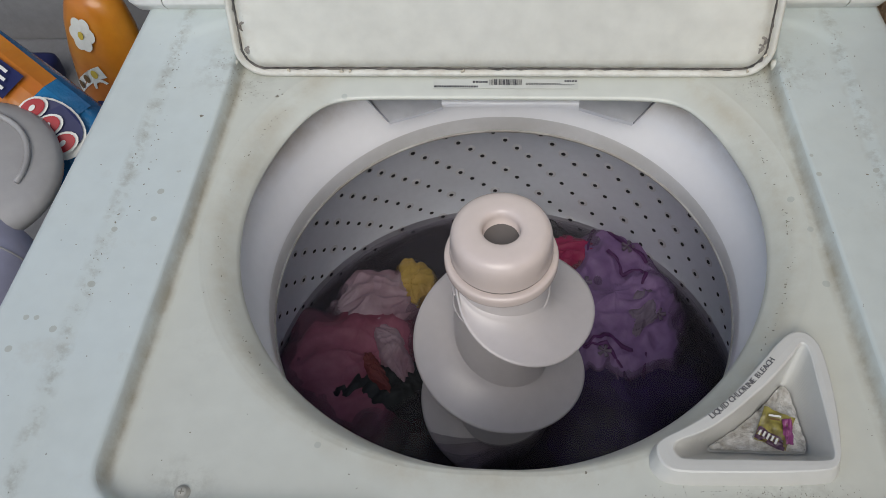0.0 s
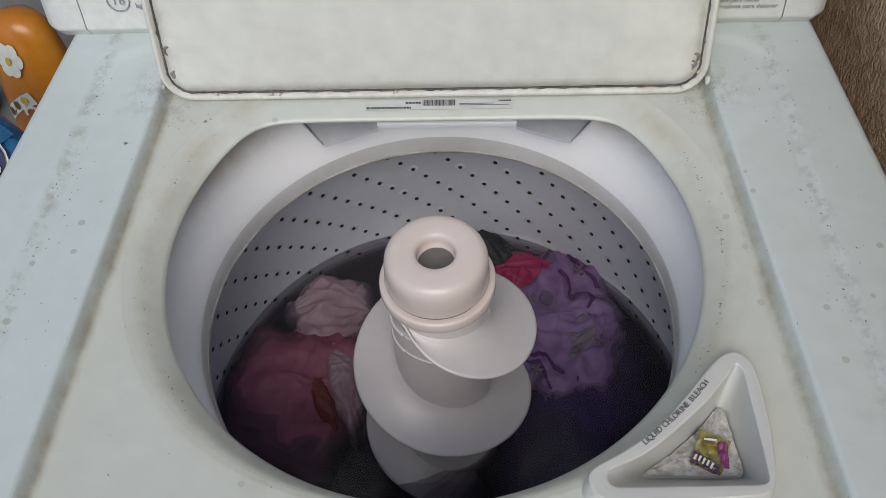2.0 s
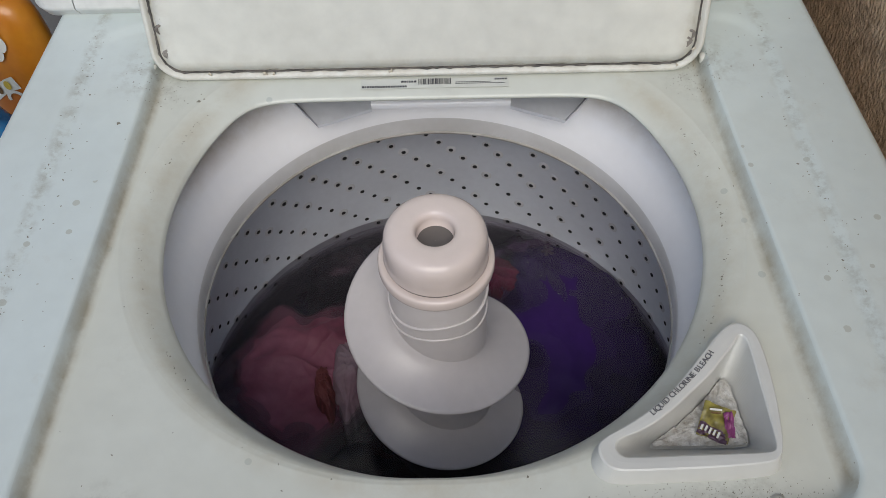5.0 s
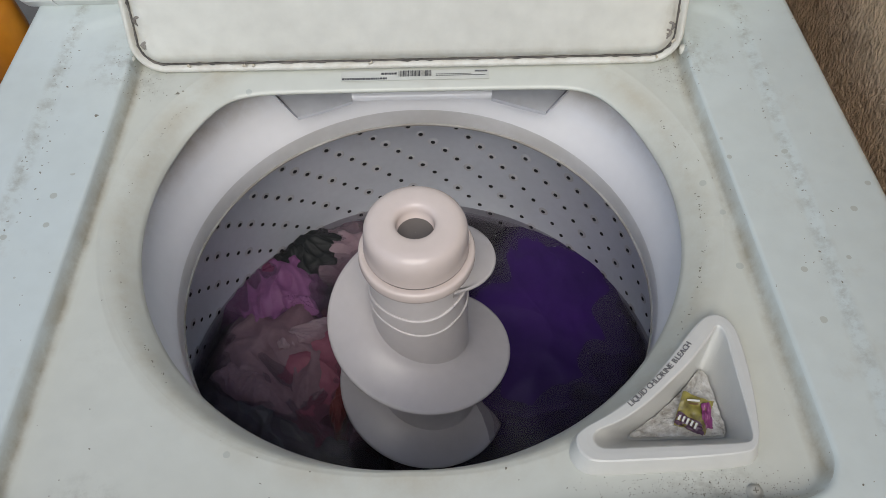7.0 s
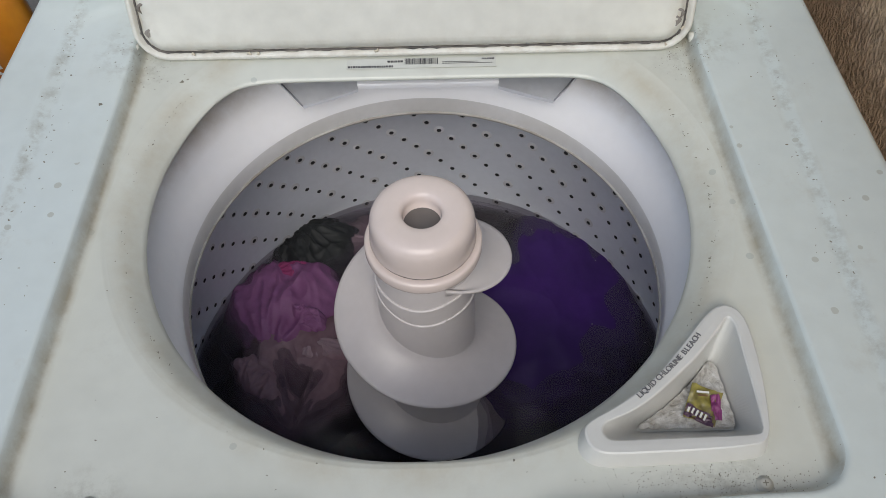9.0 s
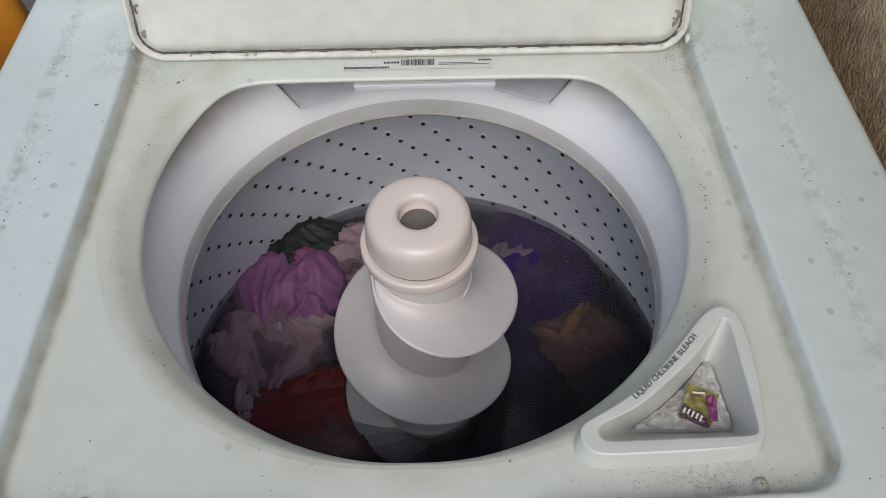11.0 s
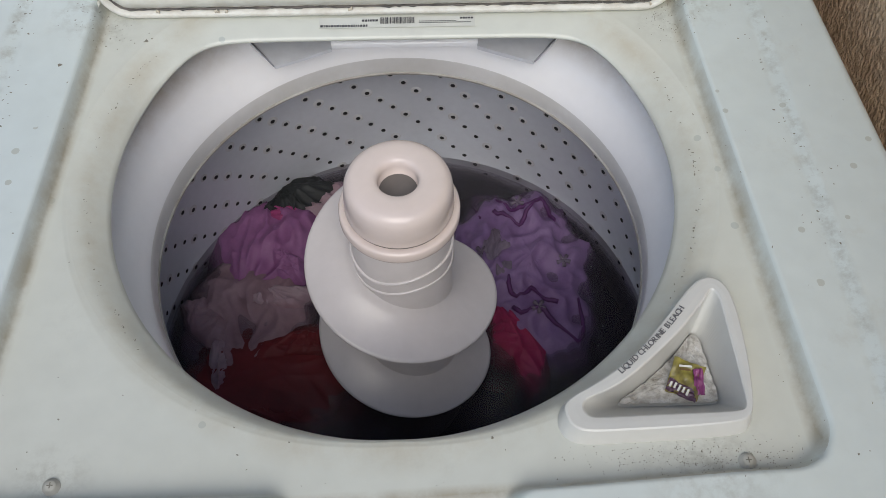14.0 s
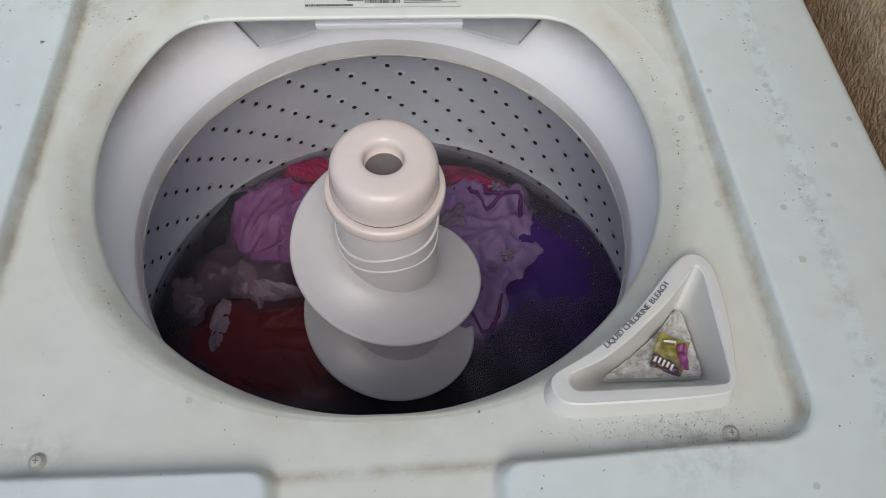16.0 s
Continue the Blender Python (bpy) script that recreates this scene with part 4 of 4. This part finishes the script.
wash("blackback", "black_heap", "black cloth by the basket wall", BLACKC, 0.050, 0.034, 0.026, 10, [(0, 0.035, 0.292, -0.018, 0), (1.5, 0.032, 0.293, -0.012, 0), (3, 0.03, 0.293, -0.010, 0), (4.3, -0.04, 0.29, -0.05, 20), (5.5, -0.09, 0.275, -0.04, 30), (7, -0.120, 0.262, -0.014, 40), (9, -0.118, 0.258, -0.010, 40), (11.4, -0.126, 0.262, -0.008, 42), (13, -0.118, 0.264, -0.008, 42), (14.5, -0.105, 0.262, -0.014, 42), (16, -0.150, 0.240, -0.024, 60)], 1.0)
wash("darkred", "dark_red_sweater", "dark wine red sweater under water", DREDC, 0.090, 0.066, 0.024, 11, [(0, -0.07, 0.05, -0.05, 0), (3, -0.08, 0.05, -0.05, 0), (5.5, -0.10, 0.05, -0.055, 0), (9, -0.12, 0.06, -0.05, 0), (11.4, -0.112, 0.070, -0.014, 0), (14.5, -0.116, 0.072, -0.013, -6), (16, -0.104, 0.082, -0.013, -14)], 0.5, 14)
wash("peach", "peach_vest", "peach orange vest floating in the water", PEACHC, 0.056, 0.046, 0.028, 12, [(0, 0.10, 0.10, -0.12, 0), (7, 0.12, 0.10, -0.11, 0), (9.2, 0.15, 0.11, -0.09, 0), (11.4, 0.160, 0.152, -0.020, 20), (12.0, 0.156, 0.148, -0.019, 10), (12.6, 0.130, 0.152, -0.018, 0), (13.2, 0.105, 0.125, -0.022, -15), (13.8, 0.09, 0.11, -0.06, -25), (14.5, 0.08, 0.10, -0.11, -30), (16, 0.08, 0.10, -0.12, -30)], 0.8, 18)
wash("orange", "orange_scarf", "orange brown scarf by the basket wall", PEACHC, 0.042, 0.036, 0.022, 13, [(0, 0.12, 0.22, -0.12, 0), (9.2, 0.16, 0.24, -0.08, 0), (11.4, 0.140, 0.240, -0.020, 0), (12.5, 0.112, 0.238, -0.013, -20), (13.1, 0.085, 0.225, -0.02, -30), (13.6, 0.07, 0.21, -0.07, -40), (16, 0.07, 0.2, -0.12, -40)], 1.0)
wash("mauve", "mauve_scarf", "greyish lavender scarf drifting by the basket wall", MAUVE, 0.064, 0.044, 0.024, 19, [(0, 0.05, 0.26, -0.12, 0), (9.2, 0.08, 0.26, -0.10, 0), (11.4, 0.085, 0.258, -0.014, 0), (12.4, 0.080, 0.262, -0.012, -10), (13.2, 0.06, 0.26, -0.04, -20), (14, 0.05, 0.25, -0.11, -20), (16, 0.05, 0.25, -0.12, -20)], 1.2)
wash("grey", "grey_leggings", "dark grey leggings under the water", GREYC, 0.085, 0.045, 0.022, 14, [(0, -0.10, 0.03, -0.09, 0), (5.5, -0.14, 0.055, -0.036, -20), (7, -0.140, 0.065, -0.026, -25), (8.2, -0.14, 0.065, -0.045, -25), (11.4, -0.14, 0.06, -0.09, -30), (16, -0.14, 0.06, -0.10, -30)], 1.2, 22)
# added black layer below everything, stands in for the darkness of deep water
wash("under", "black_heap", "black cloth added deep down to darken the water", BLACKC, 0.15, 0.15, 0.02, 17, [(0, 0.01, 0.12, -0.078, 0), (8, 0.01, 0.12, -0.078, -30), (16, 0.01, 0.12, -0.078, -60)], 0.5, 12)



def piece(key, name, label, mat, rx, ry, h, seed, at, turn):
    """A sleeve, collar or hem that lies folded over its garment."""
    garment(name, label, mat, rx, ry, h, seed, 1.0, 34.0, LAUNDRY[key][0]).matrix_basis = pose(*at, 0, 0, turn)


piece("tan", "sleeve", "pale folded sleeve", STRAND, 0.030, 0.016, 0.012, 41, (0.030, 0.025, 0.020), 25)
piece("tan", "tail", "tan shirt tail", TANC, 0.036, 0.018, 0.012, 42, (-0.030, -0.035, 0.016), -30)
piece("orchid", "sleeve", "bright pink sleeve edge", PINKC, 0.028, 0.012, 0.006, 43, (-0.006, 0.040, 0.017), 8)
piece("orchid", "collar", "pale orchid collar", LILC, 0.022, 0.015, 0.008, 44, (0.030, -0.022, 0.022), -40)
piece("darkred", "sleeve", "dark red ribbed sleeve", DREDC, 0.050, 0.018, 0.010, 49, (0.02, 0.030, 0.014), 12)
piece("darkred", "hem", "dark red knitted hem", DREDC, 0.060, 0.014, 0.009, 50, (-0.01, -0.040, 0.008), -8)
piece("darkred", "fringe", "pale torn fringe strip", STRAND, 0.010, 0.040, 0.010, 51, (-0.062, 0.006, 0.012), 6)
piece("rose", "sleeve", "pale pink sleeve", STRAND, 0.016, 0.048, 0.012, 45, (0.046, 0.012, 0.018), 24)
piece("rose", "cuff", "brick red cuff", BRICKC, 0.010, 0.030, 0.010, 46, (0.034, -0.022, 0.021), 34)
piece("lavender", "ruffle", "pale lavender ruffle", MAUVE, 0.018, 0.036, 0.011, 47, (0.030, -0.020, 0.020), -20)
piece("peach", "strap", "darker orange strap", PEACHC, 0.034, 0.010, 0.009, 48, (0.0, 0.012, 0.022), 35)

# ---- beside the machine ----


def softener_bottle():
    b = thing("softener_bottle", "orange fabric softener bottle with a white flower print", "bottle", at=(-0.460, 0.435, 0.66))
    b.scale = (0.88, 0.9, 1.0)
    rows = []
    for rx, ry, z in ((0.001, 0.001, 0.0), (0.048, 0.030, 0.002), (0.052, 0.034, 0.012), (0.053, 0.035, 0.08), (0.052, 0.034, 0.13), (0.047, 0.031, 0.165), (0.041, 0.028, 0.185), (0.035, 0.025, 0.198), (0.024, 0.019, 0.207), (0.008, 0.008, 0.210), (0.0005, 0.0005, 0.2102)):
        rows.append([(rx * math.cos(q * math.pi / 24), ry * math.sin(q * math.pi / 24), z) for q in range(48)])
    body = part("bottle_body", grid(rows, close_u=True), ORANGE, b)
    body.rotation_euler = (radians(-6), radians(4), radians(-12))

    def decal(name, mat, pts, lift):
        vs = []
        for x, z in pts:
            rx = 0.053 if z < 0.13 else 0.053 - (z - 0.13) ** 2 * 3.4
            y = -0.035 * math.sqrt(max(0.05, 1 - (x / 0.0535) ** 2)) * (1 if z < 0.13 else rx / 0.053)
            vs.append((x, y - lift, z))
        return part(name, (vs, [tuple(range(len(vs)))]), mat, body, smooth=False)
    for k in range(6):
        q0 = k * math.pi / 3
        decal("petal", PURE, [(-0.006 + 0.010 * math.cos(q0) + 0.008 * math.cos(q * math.pi / 6), 0.166 + 0.012 * math.sin(q0) + 0.009 * math.sin(q * math.pi / 6)) for q in range(12)], 0.0012 + 0.0002 * k)
    decal("flower_heart", YELLOW, [(-0.006 + 0.004 * math.cos(q * math.pi / 6), 0.166 + 0.005 * math.sin(q * math.pi / 6)) for q in range(12)], 0.0032)
    band_ = [(-0.044 + 0.05 * t, 0.085 + 0.065 * t - 0.022 * t * t) for t in (0, 0.25, 0.5, 0.75, 1)] + [(-0.036 + 0.05 * t, 0.075 + 0.060 * t - 0.022 * t * t) for t in (1, 0.75, 0.5, 0.25, 0)]
    decal("band", PURE, band_, 0.0012)
    for t, mt in ((0.75, YELLOW), (0.45, BROWNP), (0.15, BROWNP)):
        decal("badge", mt, [(-0.040 + 0.05 * t + 0.0052 * math.cos(q * math.pi / 6), 0.081 + 0.062 * t - 0.022 * t * t + 0.0058 * math.sin(q * math.pi / 6)) for q in range(12)], 0.0022)
    decal("swirl", PURE, [(0.004 + (0.013 - 0.005 * (q > 12)) * math.cos(radians(40 + 14 * (q if q <= 12 else 25 - q))), 0.098 + (0.011 - 0.004 * (q > 12)) * math.sin(radians(40 + 14 * (q if q <= 12 else 25 - q)))) for q in range(26)], 0.0014)
    decal("blue_mark", NAVY, [(-0.002 + 0.011 * math.cos(q * math.pi / 6), 0.070 + 0.006 * math.sin(q * math.pi / 6)) for q in range(12)], 0.0014)
    return b


softener_bottle()


def detergent_bag():
    b = thing("detergent_bag", "blue and orange plastic detergent bag lying tilted", "bag", at=(-0.452, 0.295, 0.862))
    ux, nz = Vector((0.085, -0.045, -0.052)).normalized(), Vector((0.43, -0.61, 0.59)).normalized()
    nz = (nz - ux * nz.dot(ux)).normalized()
    uy = nz.cross(ux)
    b.matrix_basis = Matrix(((ux.x, uy.x, nz.x, -0.421), (ux.y, uy.y, nz.y, 0.254), (ux.z, uy.z, nz.z, 0.848), (0, 0, 0, 1)))
    rows = []
    for i in range(25):
        v = -1 + 2 * i / 24
        row = []
        for j in range(48):
            q = 2 * math.pi * j / 48
            w = 1 - 0.10 * v * v
            th = 0.034 * (1 - abs(v) ** 3.5) + 0.002
            wr = 0.004 * noise.noise(Vector((3 * math.cos(q), 3 * v, math.sin(q) * 3)))
            c, s = math.cos(q), math.sin(q)
            row.append((0.115 * v, 0.046 * w * (abs(c) ** 0.7) * (1 if c > 0 else -1), (th + wr) * s))
        rows.append(row)
    bag = part("bag_body", grid(rows, close_u=True), BLUEP, b)

    def patch(name, mat, pts, lift, label=""):
        vs = []
        for x, y in pts:
            v = x / 0.115
            q = max(0.0, 1 - (abs(y) / (0.046 * (1 - 0.1 * v * v))) ** 2.86)
            vs.append((x, y, (0.034 * (1 - abs(v) ** 3.5) + 0.002) * math.sqrt(q) + lift))
        return part(name, (vs, [tuple(range(len(vs)))]), mat, b, label, smooth=False)
    for k in range(12):
        x0, x1 = -0.108 + 0.010 * k, -0.108 + 0.010 * (k + 1)
        for r in range(6):
            y0, y1 = -0.039 + 0.013 * r, -0.039 + 0.013 * (r + 1)
            patch("orange_panel", ORANGE if (k < 8) else BLUEP, [(x0, y0), (x1, y0), (x1, y1), (x0, y1)], 0.0045)
    patch("blue_strip", NAVY, [(-0.095, -0.004), (-0.045, -0.006), (-0.045, 0.022), (-0.095, 0.020)], 0.011, "dark blue printed strip")
    for k in range(3):
        patch("print_bar", PURE, [(-0.09, 0.0 + 0.007 * k), (-0.05 - 0.004 * k, 0.0 + 0.007 * k), (-0.05 - 0.004 * k, 0.003 + 0.007 * k), (-0.09, 0.003 + 0.007 * k)], 0.0135)
    patch("emblem_disc", PURE, [(0.004 + 0.034 * math.cos(q * math.pi / 12), 0.0 + 0.026 * math.sin(q * math.pi / 12)) for q in range(24)], 0.008)
    patch("emblem_blue", NAVY, [(0.004 + 0.028 * math.cos(q * math.pi / 12), 0.006 + 0.018 * math.sin(q * math.pi / 12)) for q in range(24)], 0.0095)
    for k in range(3):
        x, y = -0.019 + 0.0205 * k, 0.004 - 0.004 * k
        for name, mat, grow, lift in (("letter_edge", PURE, 1.25, 0.0115), ("letter_shape", REDP, 1.0, 0.0128)):
            patch(name, mat, [(x + grow * (0.0082 * math.cos(q * math.pi / 8) + 0.002 * math.sin(q * math.pi / 8)), y + grow * 0.0115 * math.sin(q * math.pi / 8)) for q in range(16)], lift)
        patch("letter_gap", PURE, [(x + 0.0022 * math.cos(q * math.pi / 6), y + 0.0036 * math.sin(q * math.pi / 6)) for q in range(12)], 0.0138)
    patch("orange_band", ORANGE, [(0.045, -0.02), (0.10, -0.018), (0.10, 0.004), (0.045, 0.004)], 0.008)
    for k in range(2):
        patch("print_bar", PURE, [(0.05, -0.014 + 0.009 * k), (0.088, -0.014 + 0.009 * k), (0.088, -0.009 + 0.009 * k), (0.05, -0.009 + 0.009 * k)], 0.0105)


detergent_bag()


def grey_tub():
    b = thing("plastic_tub", "dull grey plastic tub lid with a raised rib", "tub", at=(-0.476, 0.196, 0.716))
    b.scale = (0.88, 0.88, 0.96)
    b.rotation_euler = (radians(8), radians(6), 0)
    body = part("tub_body", lathe([(0.001, 0.166), (0.076, 0.164), (0.084, 0.172), (0.085, 0.182), (0.080, 0.188), (0.066, 0.195), (0.001, 0.203)], 64), GREYTUB, b)
    part("rib", tube([(0.058 * math.cos(radians(q)), 0.058 * math.sin(radians(q)), 0.1985) for q in range(-20, 170, 10)], 0.003, 8), GREYTUB, body)


def lilac_jug():
    b = thing("lilac_jug", "pale lilac plastic jug lying beside the machine", "jug", at=(-0.445, -0.035, 0.842))
    b.rotation_euler = (radians(-90), 0, radians(8))
    body = part("jug_body", lathe([(0.001, 0.0), (0.062, 0.003), (0.070, 0.014), (0.071, 0.125), (0.066, 0.15), (0.048, 0.17), (0.030, 0.18), (0.001, 0.182)], 48), LILACJUG, b)
    part("seam", lathe([(0.0702, 0.118), (0.0722, 0.1195), (0.0702, 0.121)], 48), GREYTUB, body)


grey_tub()
lilac_jug()
tagged(part("navy_crate", box(-0.80, -0.572, 0.46, 0.54, 0.66, 0.705, 0.012), NAVY), "dark navy blue plastic crate on the ledge", "crate")
tagged(part("jug_stand", box(-0.56, -0.375, -0.12, 0.018, 0.0, 0.770, 0.01), CEMENT), "grey cement block", "block", kind="structure")

# ---- things in the dispenser ----
rnd = random.Random(21)
rows = []
for i in range(13):
    t = i / 12
    rows.append([(0.192 + (p.x - 0.192) * t * 0.985, -0.056 + (p.y + 0.056) * t * 0.985, 0.8882 + 0.005 * (1 - t * t) + 0.002 * noise.noise(Vector((p.x * t * 200, p.y * t * 200, 1)))) for p in f3])
tagged(part("detergent_powder", grid(rows, close_u=True), POWDER), "caked white detergent powder with dirt specks", "powder")
wr = thing("candy_wrapper", "crumpled yellow and pink candy wrapper in the dispenser", "wrapper", at=(0.1905, -0.0560, 0.8965))
wr.scale = (0.80, 0.86, 0.84)
wr.rotation_euler = (radians(10), radians(3), radians(-22))


def foil(w, h, seed, z=0.0, n=12):
    rows = []
    for i in range(n + 1):
        rows.append([(w * (i / n - 0.5), h * (j / n - 0.5), z + 0.0045 * noise.noise(Vector((i * 0.4, j * 0.4, seed)))) for j in range(n + 1)])
    low = [[(x, y, zz - 0.0008) for x, y, zz in r] for r in rows]
    return joined(grid(rows), grid(low))


part("wrapper_body", foil(0.026, 0.028, 4), WRAP, wr)
part("pink_print", foil(0.008, 0.020, 7, 0.0016), PINKP, wr, m=pose(0.0105, 0.001, 0.0, 0, 0, 20))
part("dark_strip", foil(0.025, 0.0095, 4, 0.0012), PLUMP, wr, "dark purple printed strip", m=pose(-0.0005, -0.0095, 0, 0, 0, -6))
for k in range(5):
    part("print_bar", box(-0.010 + 0.0036 * k, -0.0083 + 0.0036 * k, -0.0120 + 0.0006 * (k % 2), -0.0070, 0.0024, 0.0032), PURE, wr, smooth=False, m=pose(0, 0, 0, 0, 0, -9))
part("print_bar", box(-0.005, 0.003, 0.006, 0.0072, 0.0022, 0.0030), BROWNP, wr, smooth=False, m=pose(0, 0, 0, 0, 0, 14))
part("print_bar", box(-0.006, 0.004, 0.0085, 0.0100, 0.0022, 0.0030), PURE, wr, smooth=False, m=pose(0, 0, 0, 0, 0, 14))

# ---- what moves ----
TURNS = []
TURNS += [(0.0, -157), (0.1, -154), (0.2, -188), (0.4, -186), (0.5, -266), (0.7, -238), (0.8, -279), (0.9, -319), (1.1, -328), (1.2, -372), (1.3, -380), (1.4, -370), (1.5, -404), (1.6, -448), (1.7, -406), (1.8, -392)]
TURNS += [(1.85, -433), (1.9, -479), (2.0, -494), (2.1, -430), (2.2, -510), (2.3, -559), (2.4, -526), (2.5, -538), (2.55, -585), (2.6, -632), (2.7, -602), (2.8, -585), (2.9, -650), (3.0, -671), (3.2, -652), (3.35, -682)]
TURNS += [(3.5, -719), (3.65, -725), (3.8, -756), (3.95, -778), (4.1, -840), (4.25, -864), (4.4, -934), (4.55, -947), (4.7, -1019), (4.85, -1035), (5.0, -1077), (5.15, -1083), (5.3, -1100), (5.4, -1100), (5.5, -1110), (5.6, -1131)]
TURNS += [(5.7, -1168), (5.8, -1133), (5.9, -1194), (6.0, -1216), (6.1, -1212), (6.2, -1238), (6.3, -1279), (6.4, -1305), (6.5, -1291), (6.6, -1363), (6.8, -1389), (6.9, -1434), (7.0, -1486), (7.1, -1468), (7.2, -1460), (7.3, -1499)]
TURNS += [(7.4, -1542), (7.6, -1564), (7.8, -1613), (7.9, -1623), (8.0, -1686), (8.2, -1669), (8.4, -1736), (8.5, -1751), (8.6, -1779), (8.7, -1820), (8.8, -1818), (8.9, -1811), (9.0, -1866), (9.2, -1841), (9.35, -1872), (9.5, -1952)]
TURNS += [(9.65, -1967), (9.8, -2040), (9.95, -2055), (10.1, -2128), (10.25, -2138), (10.4, -2171), (10.55, -2177), (10.7, -2227), (10.85, -2247), (11.0, -2323), (11.15, -2339), (11.3, -2411), (11.4, -2443), (11.6, -2450), (11.8, -2490), (12.0, -2511)]
TURNS += [(12.1, -2535), (12.2, -2571), (12.4, -2608), (12.5, -2646), (12.7, -2642), (12.9, -2672), (13.0, -2664), (13.1, -2711), (13.2, -2758), (13.4, -2736), (13.5, -2777), (13.6, -2817), (13.8, -2845), (14.0, -2856), (14.1, -2885), (14.2, -2918)]
TURNS += [(14.4, -2968), (14.5, -3006), (14.6, -2962), (14.7, -2968), (14.8, -3018), (14.9, -3036), (15.0, -3018), (15.1, -3087), (15.2, -3114), (15.3, -3082), (15.4, -3105), (15.5, -3176), (15.7, -3177), (15.8, -3223), (15.9, -3260), (16.0, -3232)]


def motions():
    walk(ag, [(t, pose(GX, AY, 0, 0, 0, a)) for t, a in TURNS])
    for ob, rows in LAUNDRY.values():
        walk(ob, [(t, pose(1.1 * x - 0.003, 1.1 * y + 0.031, WZ + 1.1 * z - 0.0018, 0, 0, a)) for t, x, y, z, a in rows])
    walk(water, [(t, pose(AX, BY, WZ, 0, 0, -6 * t)) for t in (0, 4, 8, 12, 16)])


motions()
